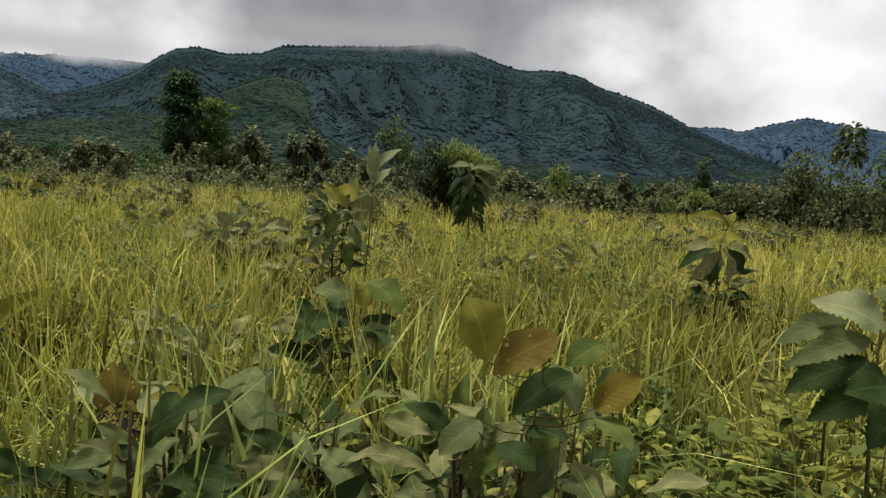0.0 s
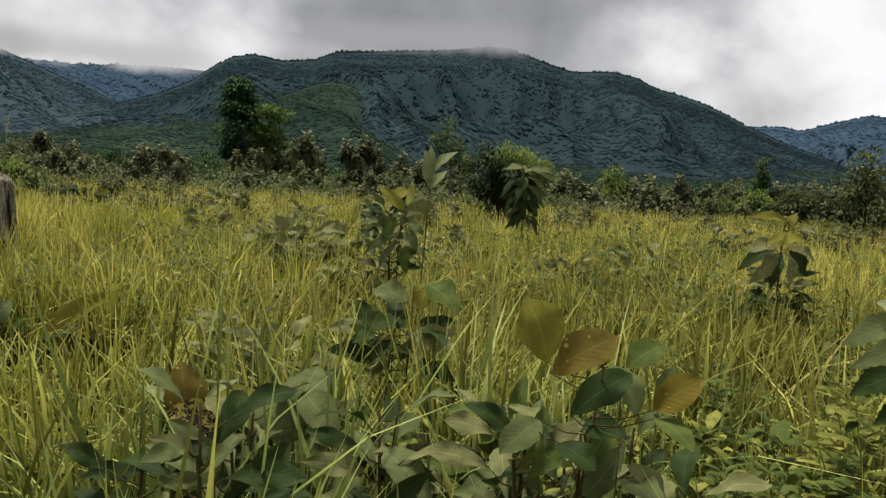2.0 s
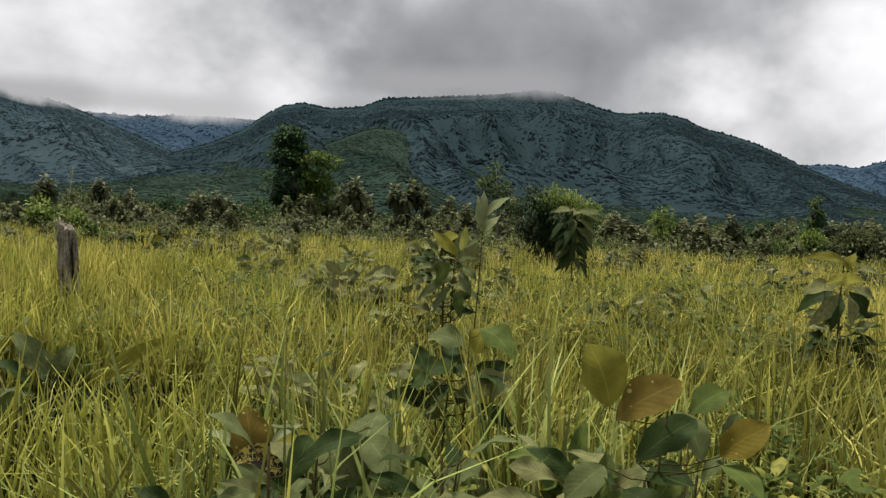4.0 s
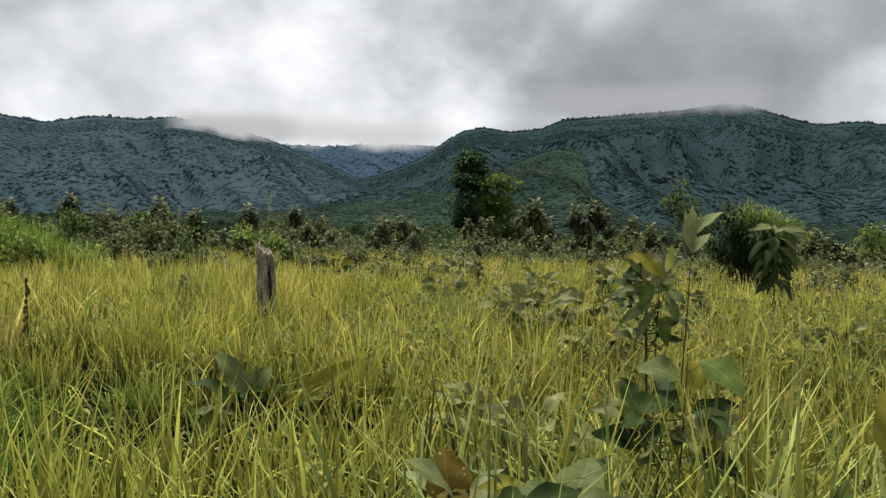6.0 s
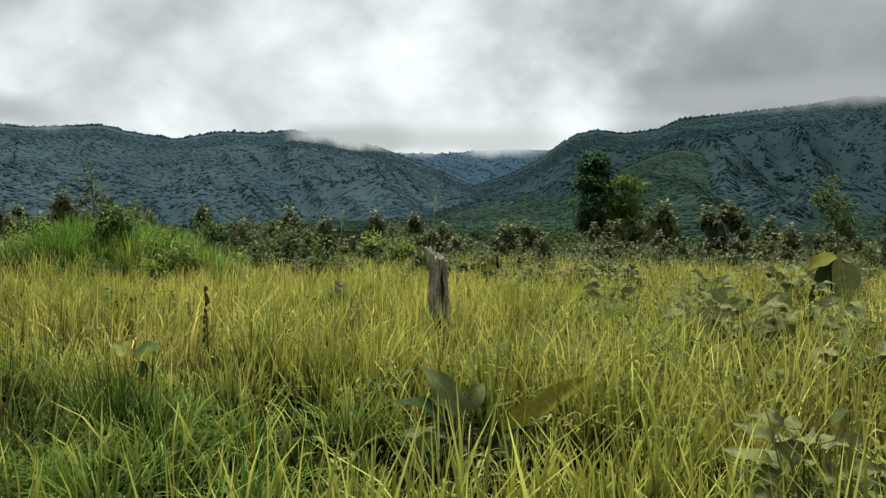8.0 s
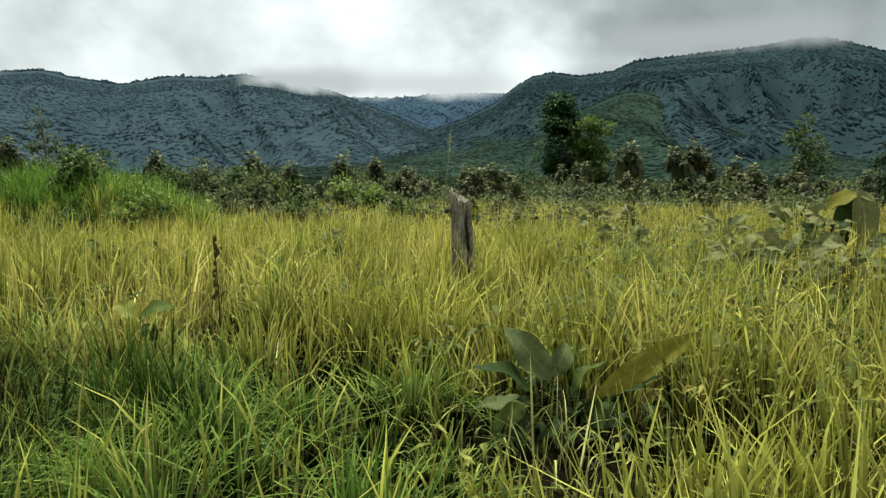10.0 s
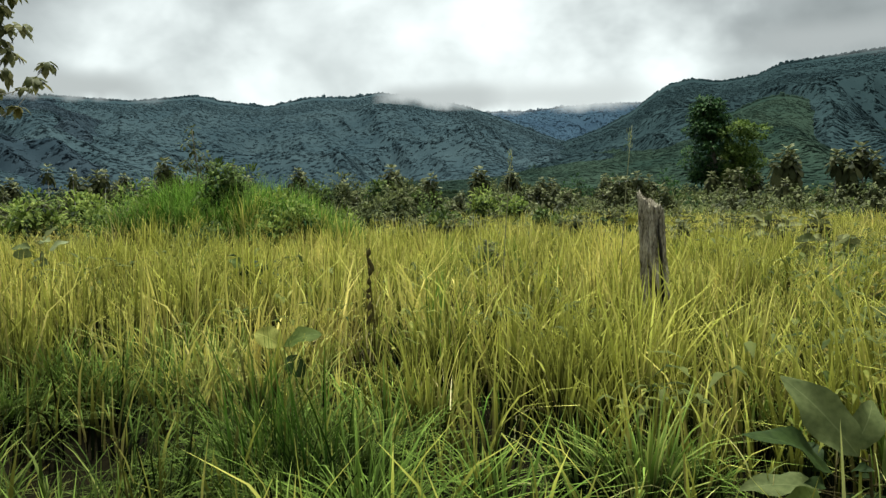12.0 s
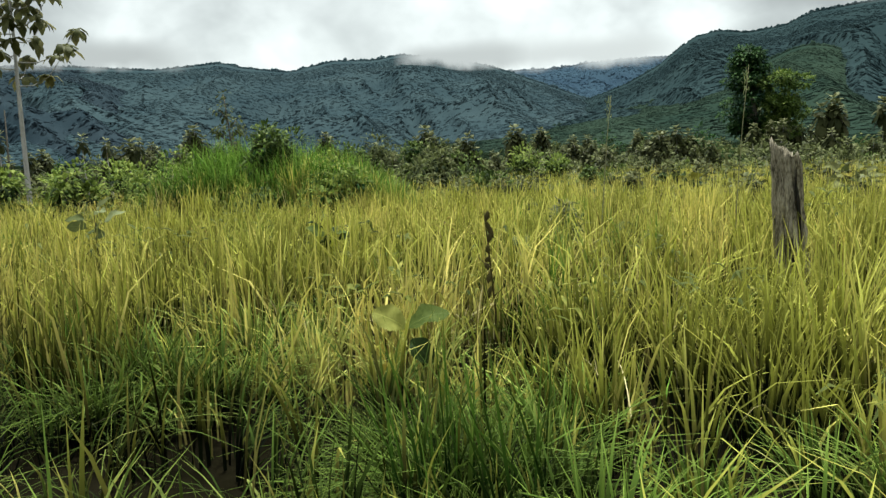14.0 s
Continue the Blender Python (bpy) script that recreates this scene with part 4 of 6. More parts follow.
grown_plant("sapling", "dark green plant with drooping leaves in tall grass", (-9.7, 4.05), 0.92, 60, 0.19, ["dark", "black"], 28, droop=0.5, low=0.2, shape="lance", aspect=0.42, spread=1.2)
grown_plant("sapling", "dark green plant with drooping leaves in tall grass", (-10.3, 4.65), 1.12, 60, 0.20, ["dark", "black"], 29, droop=0.45, low=0.2, shape="lance", aspect=0.42, spread=1.2)
grown_plant("sapling", "green round-leaved plant among the grass", (-9.75, 7.9), 0.9, 8, 0.28, ["green", "dark"], 30, low=0.7)
grown_plant("sapling", "pale-leaved plant among the grass", (-13.5, 7.8), 1.1, 7, 0.4, ["grey", "pale"], 31, low=0.7, droop=0.3)
for k, (fx, fy, fh, fs) in enumerate(((-1.31, 7.66, 0.82, 0.34), (-1.52, 4.7, 0.80, 0.26), (-0.95, 3.6, 0.84, 0.24), (-2.8, 19.8, 1.05, 0.5), (-7.7, 22.6, 1.0, 0.5), (-2.0, 11.6, 1.0, 0.4), (-1.2, 12.4, 0.9, 0.36), (-5.3, 14.6, 0.95, 0.36), (-3.9, 16.5, 1.0, 0.4), (0.9, 9.6, 0.85, 0.32), (2.0, 11.5, 0.9, 0.36))):
    grown_plant("teak_sapling", "dull weathered broad-leaved sapling sunk in the grass", (fx, fy), fh, 26, fs, ["worn", "worn", "worn", "dull"], 640 + k, spread=1.8, droop=0.35, aspect=0.5, low=0.5)
grown_plant("teak_sapling", "bushy dull sapling at the foot of hanging leaves", (-2.3, 15.8), 1.0, 40, 0.42, ["worn", "worn", "dark"], 33, spread=1.6, droop=0.4, low=0.5)
# filler leaves in black and dark: the cavity's shade as leaf colour
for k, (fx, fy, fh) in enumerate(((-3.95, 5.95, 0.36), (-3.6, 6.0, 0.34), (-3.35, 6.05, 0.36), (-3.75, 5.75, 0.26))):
    grown_plant("sapling", "crowded dark leaves under the large-leaved sapling, black ones for shade", (fx, fy), fh, 12, 0.20, ["black", "black", "dark"], 610 + k, spread=1.6, droop=0.45, low=0.3, aspect=0.4, shape="lance")
r0 = random.Random(77)
# undergrowth at the foot of the first saplings
for k in range(27):
    ux, uy = r0.uniform(-0.70, 0.42), r0.uniform(1.62, 2.45)
    grown_plant("sapling", "dense undergrowth sapling with soft broad leaves", (ux, uy), 1.73 - uy * r0.uniform(0.28, 0.36) - gz(ux, uy), r0.randint(10, 14), r0.uniform(0.15, 0.23),
                r0.choice((["grey", "worn", "dark"], ["green", "worn"], ["grey", "green", "dark"], ["worn", "dark", "grey"])), 500 + k, spread=0.9, droop=0.1, low=0.62, shape=r0.choice(("lance", "ovate", "obovate")), aspect=r0.uniform(0.30, 0.46))
# low filler plants whose black leaves stand for shade between the stems
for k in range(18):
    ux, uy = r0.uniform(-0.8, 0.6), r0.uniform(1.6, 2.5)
    grown_plant("sapling", "dark leafy undergrowth low in the grass, black leaves for shade", (ux, uy), 1.70 - uy * r0.uniform(0.34, 0.40) - gz(ux, uy), r0.randint(12, 16), r0.uniform(0.15, 0.20), ["dark", "black"], 560 + k, spread=1.4, droop=0.3, low=0.5, shape="lance", aspect=0.4)


def weed_plant(foot, height, count, size, mat, seed, spread=0.28):
    r = np.random.RandomState(seed)
    x, y = foot
    ob = thing("weed", (x, y, gz(x, y)), "bushy light green herb with small toothed leaves", "weed", "weeds")
    lf = Build()
    for s in range(6):
        st = Build()
        a = r.uniform(0, 6.28)
        top = np.array((math.cos(a) * spread * r.uniform(0.2, 1), math.sin(a) * spread * r.uniform(0.2, 1), height * r.uniform(0.75, 1.05)))
        mid = top * np.array((0.3, 0.3, 0.55))
        st.tube([(0, 0, -0.02), mid, top], [0.004, 0.003, 0.0015], 5)
        part("stem", st, "weed", ob)
        n = count // 6
        k = r.uniform(0.35, 1.0, n)
        p = np.where(k[:, None] < 0.55, mid * (k[:, None] / 0.55), mid + (top - mid) * ((k[:, None] - 0.55) / 0.45))
        aa = r.uniform(0, 6.28, n)
        w = np.stack([np.cos(aa), np.sin(aa), r.uniform(0.0, 0.9, n)], 1)
        lf.broad_foliage(r, p, w, size * r.uniform(0.7, 1.6, n), size * r.uniform(0.3, 0.6, n), r.uniform(0.0, 0.45, n), 0.45)
    part("foliage", lf, mat, ob)


for i, (wx, wy, wh) in enumerate(((0.42, 1.50, 0.80), (0.58, 1.72, 0.84), (0.70, 1.50, 0.78), (0.38, 1.85, 0.78), (0.82, 2.15, 0.88), (0.55, 2.25, 0.84), (1.0, 2.5, 0.86), (0.50, 1.62, 0.75), (0.62, 1.95, 0.82),
                                  (-0.05, 1.85, 0.70), (0.15, 2.15, 0.72), (-0.25, 2.5, 0.74), (0.8, 2.9, 0.85), (1.3, 3.1, 0.88), (1.5, 2.7, 0.9), (0.5, 3.1, 0.8), (-0.5, 2.65, 0.7), (0.3, 1.45, 0.72), (0.75, 1.75, 0.8),
                                  (1.8, 3.9, 0.85), (1.2, 4.3, 0.8), (2.3, 4.9, 0.9), (0.0, 3.8, 0.8), (-0.7, 3.5, 0.8), (-1.0, 4.8, 0.75), (1.1, 1.65, 0.8), (1.25, 2.0, 0.85), (0.72, 1.42, 0.9), (0.88, 1.55, 0.98), (1.02, 1.5, 0.92), (0.98, 1.95, 1.0), (0.62, 1.32, 0.82))):
    weed_plant((wx, wy), wh, 260, 0.054 + 0.004 * wy, "weed" if i % 4 else "green", 300 + i)

# ---- stump ----
def make_stump():
    x, y = -6.08, 9.70
    z = gz(x, y)
    ob = thing("stump", (x, y, z), "weathered grey split tree stump, charred towards its foot", "stump")
    r = np.random.RandomState(5)
    rings, sides, H = 30, 40, 1.54
    v, t = [], []
    ph = r.uniform(0, 6.28, 8)
    jag = r.uniform(-0.03, 0.03, sides)
    for i in range(rings):
        k = i / (rings - 1)
        for j in range(sides):
            a = 2 * math.pi * j / sides
            rad = 0.112 + 0.022 * (1 - k) ** 2
            rad *= 1 + 0.10 * math.sin(2 * a + ph[0] + 1.5 * k) + 0.07 * math.sin(5 * a + ph[1] + 2 * k) + 0.05 * math.sin(11 * a + ph[2] + k)
            for ca, cw, cd in ((5.55, 0.15, 0.60), (4.4, 0.08, 0.25), (4.95, 0.07, 0.22)):
                rad *= 1 - cd * math.exp(-((a - ca - 0.22 * math.sin(4 * k + ca)) / cw) ** 2)
            rad += r.uniform(-0.004, 0.004) + 0.012 * math.sin(9 * k + 3 * a)
            if k < 0.5 and math.cos(a - 5.7) > 0.2:
                rad -= 0.030 * min(1, (0.5 - k) * 6)
            h = H * k - 0.05
            if k > 0.85:
                # split top: higher on one side, torn splinters round the rim
                h += ((k - 0.85) / 0.15) ** 2 * (-0.075 * math.cos(a - 0.2) + jag[j] - 0.05 * math.exp(-((a - 5.05) / 0.4) ** 2))
            v.append((rad * math.cos(a) - 0.10 * (k - 0.3), rad * math.sin(a), h))
    for i in range(rings - 1):
        for j in range(sides):
            o, w = i * sides + j, i * sides + (j + 1) % sides
            t += [(o, w, w + sides), (o, w + sides, o + sides)]
    c = len(v)
    v.append((-0.07, 0, H - 0.22))
    o = (rings - 1) * sides
    t += [(o + j, o + (j + 1) % sides, c) for j in range(sides)]
    b = Build()
    b.put(v, t)
    part("trunk", b, "stump", ob)
    for k, (a, w, h0, h1, m) in enumerate(((5.78, 0.022, 0.35, 1.30, "char"), (0.05, 0.05, 0.1, 1.05, "stump"), (5.2, 0.035, 0.1, 0.85, "char"), (3.7, 0.03, 0.5, 1.46, "stump"), (4.6, 0.02, 0.5, 1.2, "stump"))):
        s = Build()
        pts = [(math.cos(a) * 0.104 - 0.10 * (h / H - 0.3) + 0.006 * math.sin(h * 15 + k), math.sin(a) * 0.104, h) for h in np.linspace(h0, h1, 8)]
        s.tube(pts, [w * q for q in (0.4, 0.75, 0.6, 0.85, 0.65, 0.8, 0.5, 0.15)], 7)
        part("bark_strip", s, m, ob, "charred strip of old bark" if m == "char" else "raised strip of grey wood")


make_stump()


# ---- trees and shrubs ----
def scatter_ball(r, n, c, rad):
    p = r.normal(size=(n, 3))
    p /= np.linalg.norm(p, axis=1)[:, None]
    return np.asarray(c) + p * (r.uniform(0.35, 1, n) ** 0.6)[:, None] * np.asarray(rad), p


def clump_tree(name, label, at, height, heads, head_r, leaf, mat, seed, trunk_r=0.05, spread=1.0, bark="bark", per=40, droop=0.6, low=0.35, category="tree", group="tree line", head_mat=None):
    """A spindly young tree: a stem, rising limbs, and a drooping head of large leaves at each limb's end."""
    r = np.random.RandomState(seed)
    ob = thing(name, (*at, gz(*at)), label, category, group)
    st, cr, dk = Build(), Build(), Build()
    ln = np.array((r.uniform(-0.1, 0.1), r.uniform(-0.1, 0.1), 1.0))
    tp = [ln * height * 0.92 * k + np.array((0.03 * math.sin(4 * k + seed), 0.03 * math.cos(3 * k), 0)) * height * 0.3 for k in np.linspace(0, 1, 6)]
    tp[0] = np.array((0, 0, -0.1))
    st.tube(tp, [trunk_r * (1 - 0.7 * k) for k in np.linspace(0, 1, 6)], 7)
    for h in range(heads):
        k = 1.0 if h == 0 else r.uniform(low, 0.95)
        s = ln * height * 0.92 * k * (0.85 if h else 1)
        a = h * 2.4 + r.uniform(-0.6, 0.6)
        e = s if h == 0 else s + np.array((math.cos(a), math.sin(a), 0.75)) * height * 0.17 * spread * r.uniform(0.6, 1.3)
        if h:
            lb = Build()
            lb.tube([s, (s + e) / 2 + (0, 0, -0.02 * height), e], [trunk_r * 0.4, trunk_r * 0.3, trunk_r * 0.18], 5)
            part("limb", lb, bark, ob)
        rad = head_r * r.uniform(0.7, 1.15)
        p, q = scatter_ball(r, per, e, (rad * 0.55, rad * 0.55, rad * 0.45))
        w = q * np.array((1, 1, 0.6)) + np.array((0, 0, 0.1))
        # with head_mat, leaves below the head's middle get mat as their shaded colour
        up = (q[:, 2] > 0.1) if head_mat else np.ones(per, bool)
        for sel, bb in ((up, cr), (~up, dk)):
            n = int(sel.sum())
            if n:
                bb.broad_foliage(r, p[sel], w[sel], leaf * r.uniform(0.7, 1.2, n), leaf * r.uniform(0.34, 0.55, n), droop * r.uniform(0.4, 1.2, n))
    part("trunk", st, bark, ob, smooth=True)
    part("crown", cr, head_mat or mat, ob)
    if dk.n:
        part("lower_foliage", dk, mat, ob, "hanging lower leaves coloured dark for shade")
    return ob


def bush(name, label, at, height, width, lumps, leaf, mat, seed, per=90, core=None, category="shrub", group="tree line", base=0.0, squash=0.8):
    """A many-stemmed shrub: lumps of small leaves round forked stems, with an uneven outline and gaps."""
    r = np.random.RandomState(seed)
    ob = thing(name, (*at, gz(*at)), label, category, group)
    cr, dk = Build(), Build()
    for k in range(lumps):
        a, d = r.uniform(0, 6.28), r.uniform(0, 1) ** 0.7
        h = base + (height - base) * r.uniform(0.30, 0.92) * (1 - 0.42 * d * d)
        c = np.array((math.cos(a) * d * width * 0.42, math.sin(a) * d * width * 0.42, h))
        if k < 2:
            st = Build()
            st.tube([(c[0] * 0.15, c[1] * 0.15, -0.08), c * np.array((0.6, 0.6, 0.55)), c], [0.02 * height / 2, 0.014 * height / 2, 0.006 * height / 2], 5)
            part("stem", st, "twig", ob)
        rad = width * r.uniform(0.13, 0.24)
        p, q = scatter_ball(r, per, c, (rad, rad, rad * squash))
        w = q + np.array((0, 0, 0.35))
        # leaves under a lump's top take the darker core material as painted shade
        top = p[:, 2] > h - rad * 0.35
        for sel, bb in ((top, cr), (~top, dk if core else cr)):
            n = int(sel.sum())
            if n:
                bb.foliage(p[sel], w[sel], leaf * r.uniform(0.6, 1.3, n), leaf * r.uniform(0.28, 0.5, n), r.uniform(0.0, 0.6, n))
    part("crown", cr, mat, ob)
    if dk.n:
        part("lower_foliage", dk, core, ob, "lower foliage coloured dark for shade")
    return ob


def teak(name, label, at, height, heads, leaf, seed, trunk_r=0.04, spread=0.16, low=0.45, whorls=5, category="tree", group="tree line", bark="palebark"):
    """A young teak: a slender stem, few upright limbs, and on each a head of large leaves, the upper spread out, the
    lower ones hanging.
    """
    r = np.random.RandomState(seed)
    ob = thing(name, (*at, gz(*at)), label, category, group)
    st, up, dn = Build(), Build(), Build()
    ln = np.array((r.uniform(-0.06, 0.06), r.uniform(-0.06, 0.06), 1.0))
    tp = [ln * height * 0.9 * k + np.array((math.sin(4 * k + seed), math.cos(3 * k), 0)) * height * 0.012 for k in np.linspace(0, 1, 6)]
    tp[0] = np.array((0, 0, -0.1))
    st.tube(tp, [trunk_r * (1 - 0.6 * k) for k in np.linspace(0, 1, 6)], 6)
    part("trunk", st, bark, ob, smooth=True)
    for h in range(heads):
        s = ln * height * 0.9 * (1.0 if h == 0 else r.uniform(low, 0.85))
        a = h * 2.4 + r.uniform(-0.6, 0.6)
        e = s
        if h:
            e = s + np.array((math.cos(a), math.sin(a), 0.9)) * height * spread * r.uniform(0.6, 1.3)
            lb = Build()
            lb.tube([s, (s + e) / 2 + (0, 0, -0.03 * height), e], [trunk_r * 0.45, trunk_r * 0.35, trunk_r * 0.2], 5)
            part("limb", lb, bark, ob)
        for lev in range(whorls):
            k = lev / max(1, whorls - 1)
            n = 7 if lev else 5
            aa = np.arange(n) * 6.283 / n + lev * 0.5 + r.uniform(-0.35, 0.35, n)
            el = np.radians(48 - 78 * k + r.uniform(-14, 14, n))
            w = np.stack([np.cos(aa) * np.cos(el), np.sin(aa) * np.cos(el), np.sin(el)], 1)
            L = leaf * (0.7 + 0.35 * k) * r.uniform(0.75, 1.2, n)
            c = e + np.array((0, 0, leaf * (0.25 - 0.9 * k))) + w * leaf * 0.12
            # upper whorls get the sunlit colour, lower ones the shaded colour
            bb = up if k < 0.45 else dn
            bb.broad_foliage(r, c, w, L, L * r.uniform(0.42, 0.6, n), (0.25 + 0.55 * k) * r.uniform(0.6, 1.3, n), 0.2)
    part("crown", up, "teaktop", ob, "spreading upper leaves in a sunlit grey-green")
    part("hanging_leaves", dn, "teakdark", ob, "hanging lower leaves in a shaded dark tone")
    return ob


def at(b, d, ox=-2.0, oy=1.0):
    return (ox + d * math.sin(radians(b)), oy + d * math.cos(radians(b)))


def main_tree():
    r = np.random.RandomState(8)
    x, y = -22.75, 71.8
    ob = thing("tree", (x, y, gz(x, y)), "tall dark green broadleaf tree with layered crown", "tree")
    st, c1, c2 = Build(), Build(), Build()
    st.tube([(0.3, 0, -0.2), (0.1, 0, 2), (-0.3, 0, 5), (-0.6, 0, 8.6)], [0.28, 0.22, 0.14, 0.04], 8)
    st.tube([(0.2, 0, 1.2), (1.0, 0, 3), (1.9, 0.2, 5.4)], [0.18, 0.13, 0.05], 7)
    for k in range(46):
        h = r.uniform(2.8, 9.0)
        a = r.uniform(0, 6.28)
        ext = 2.0 * (1 - ((h - 4.2) / 5.6) ** 2) * r.uniform(0.2, 1)
        c = np.array((-0.75 + math.cos(a) * ext * 0.85, math.sin(a) * ext, h - 0.1 * ext))
        lb = Build()
        lb.tube([(-0.4, 0, h - 0.5), (c + (-0.4, 0, h - 0.5)) / 2, c], [0.05, 0.03, 0.015], 5)
        part("limb", lb, "bark", ob)
        p, q = scatter_ball(r, 110, c, (0.75, 0.75, 0.34))
        c1.foliage(p, q * (1, 1, 0.4) + (0, 0, 0.2), r.uniform(0.26, 0.48, 110), r.uniform(0.13, 0.24, 110), r.uniform(0.1, 0.7, 110))
    for k in range(34):
        a, d = r.uniform(0, 6.28), r.uniform(0, 1) ** 0.6
        c = np.array((1.9 + math.cos(a) * d * 1.5, math.sin(a) * d * 1.5, r.uniform(3.0, 7.5) - 0.9 * d))
        p, q = scatter_ball(r, 130, c, (0.66, 0.66, 0.45))
        c2.foliage(p, q + (0, 0, 0.4), r.uniform(0.22, 0.42, 130), r.uniform(0.12, 0.22, 130), r.uniform(0.0, 0.6, 130))
    part("trunk", st, "bark", ob, smooth=True)
    part("crown", c1, "layered", ob, "dark green layered crown")
    part("side_crown", c2, "side", ob, "lighter green side crown")
    ob.scale = (1.1, 1.1, 1.08)


main_tree()


def tall_tree():
    r = np.random.RandomState(4)
    x, y = -35.2, 18.2
    ob = thing("tall_tree", (x, y, gz(x, y)), "tall slender pale-trunked tree with drooping leaf clusters", "tree")
    st = Build()
    H = 9.9
    st.tube([(0.08, 0, -0.2), (0.02, 0, 2.5), (-0.02, 0, 5), (0.0, 0, 7.2), (-0.12, 0, 8.6), (0.1, 0, H)], [0.10, 0.088, 0.072, 0.052, 0.034, 0.013], 9)
    part("trunk", st, "palebark", ob, smooth=True)
    cr = Build()
    for k in range(21):
        h = 4.9 + 4.9 * (k / 20) ** 0.9
        a = k * 2.4 + r.uniform(-0.4, 0.4)
        ln = (2.5 - 1.7 * ((h - 4.9) / 5.0)) * r.uniform(0.65, 1.15)
        s = np.array((0.0, 0, h))
        o = np.array((math.cos(a), math.sin(a), 0))
        e = s + o * ln + (0, 0, 0.55 * ln)
        m = s + o * ln * 0.6 + (0, 0, 0.12 * ln)
        lb = Build()
        lb.tube([s, s + o * ln * 0.3, m, e], [0.026, 0.022, 0.017, 0.008], 5)
        part("limb", lb, "palebark", ob)
        for c, n in ((m, 8), (e, 13)):
            p = c + r.normal(size=(n, 3)) * 0.07
            aa = r.uniform(0, 6.28, n)
            w = np.stack([np.cos(aa), np.sin(aa), r.uniform(-0.2, 0.5, n)], 1)
            cr.broad_foliage(r, p, w, r.uniform(0.40, 0.68, n), r.uniform(0.22, 0.34, n), r.uniform(0.4, 1.05, n))
    part("crown", cr, "tallleaf", ob)


MAT["tallleaf"] = leafy("drooping_tree_leaf", (0.05, 0.06, 0.02), (0.17, 0.17, 0.07), tip=(0.32, 0.28, 0.12), rough=0.5, scale=1.0)
tall_tree()
clump_tree("thin_tree", "thin sparse dark tree behind the mound", (-38.5, 31.2), 5.9, 14, 0.55, 0.28, "dull", 41, 0.07, 0.75, per=16, low=0.5)
clump_tree("tree", "slender dark tree with a drooping top", (20.0, 40.1), 6.0, 3, 0.9, 0.5, "dull", 42, 0.09, 0.25, "palebark", per=60, low=0.93)
clump_tree("tree", "light green young tree with a loose crown", (-2.7, 46.8), 5.4, 12, 0.9, 0.26, "shrub", 43, 0.08, 0.8, per=70, low=0.5, droop=0.3)
MAT["straw_stem"] = rough_stuff("dry_reed", [(0.3, (0.16, 0.16, 0.08)), (0.7, (0.30, 0.30, 0.18))], 20)
for sx, sy, sh in ((-6.87, 10.73, 2.3), (-8.1, 10.23, 2.05)):
    stalk = thing("reed_stalk", (sx, sy, gz(sx, sy)), "tall thin dry reed stalk rising from the grass", "reed", "reeds")
    dt = Build()
    dt.tube([(0, 0, -0.05), (0.03, 0, sh * 0.4), (0.09, 0, sh * 0.75), (0.15, 0, sh)], [0.006, 0.006, 0.005, 0.003], 6)
    part("stem", dt, "straw_stem", stalk, smooth=True)
    pl = Build()
    rr = np.random.RandomState(3)
    pl.foliage(np.array((0.12, 0, sh * 0.93)) + rr.normal(size=(40, 3)) * (0.012, 0.012, 0.07), rr.normal(size=(40, 3)) * 0.5 + (0.2, 0, 1), 0.06, 0.008, 0.1)
    part("plume", pl, "pale", stalk)
stalk = thing("dead_stalk", (-7.35, 6.93, gz(-7.35, 6.93)), "thin blackened dead stalk with shrivelled buds in the grass", "dead stalk")
dt, rr = Build(), np.random.RandomState(17)
dt.tube([(0, 0, -0.05), (0.02, 0, 0.4), (-0.02, 0.01, 0.75), (-0.05, 0, 1.08)], [0.008, 0.007, 0.006, 0.003], 6)
dt.tube([(0.0, 0, 0.62), (-0.07, 0.02, 0.72), (-0.12, 0.02, 0.76)], [0.004, 0.004, 0.002], 5)
dt.tube([(0.01, 0, 0.5), (0.07, 0.02, 0.56), (0.09, 0.02, 0.64)], [0.004, 0.004, 0.002], 5)
part("stem", dt, "twig", stalk, smooth=True)
for bz in (0.52, 0.63, 0.70, 0.76, 0.83, 0.90, 0.97, 1.04):
    bd = Build()
    bo, bw = np.array((-0.02, 0, bz)) + rr.normal(size=3) * 0.010, rr.normal(size=3) * 0.012 + np.array((0, 0, 0.025))
    bd.tube([bo - bw, bo - 0.4 * bw, bo + 0.4 * bw, bo + bw], [0.004, 0.018, 0.015, 0.003], 6)
    part("bud", bd, "twig", stalk)
for k in range(3):
    pole = thing("dead_tree", (*at(-63.8 - k * 0.5, 36 + k, -4.02, 2.23), 0), "bare thin pale pole of a dead tree", "dead tree")
    dt = Build()
    dt.tube([(0, 0, -0.2), (0.03, 0, 2.0), (0.0, 0.03, 4.1 - k * 0.5)], [0.05, 0.04, 0.02], 6)
    part("trunk", dt, "bark", pole, smooth=True)


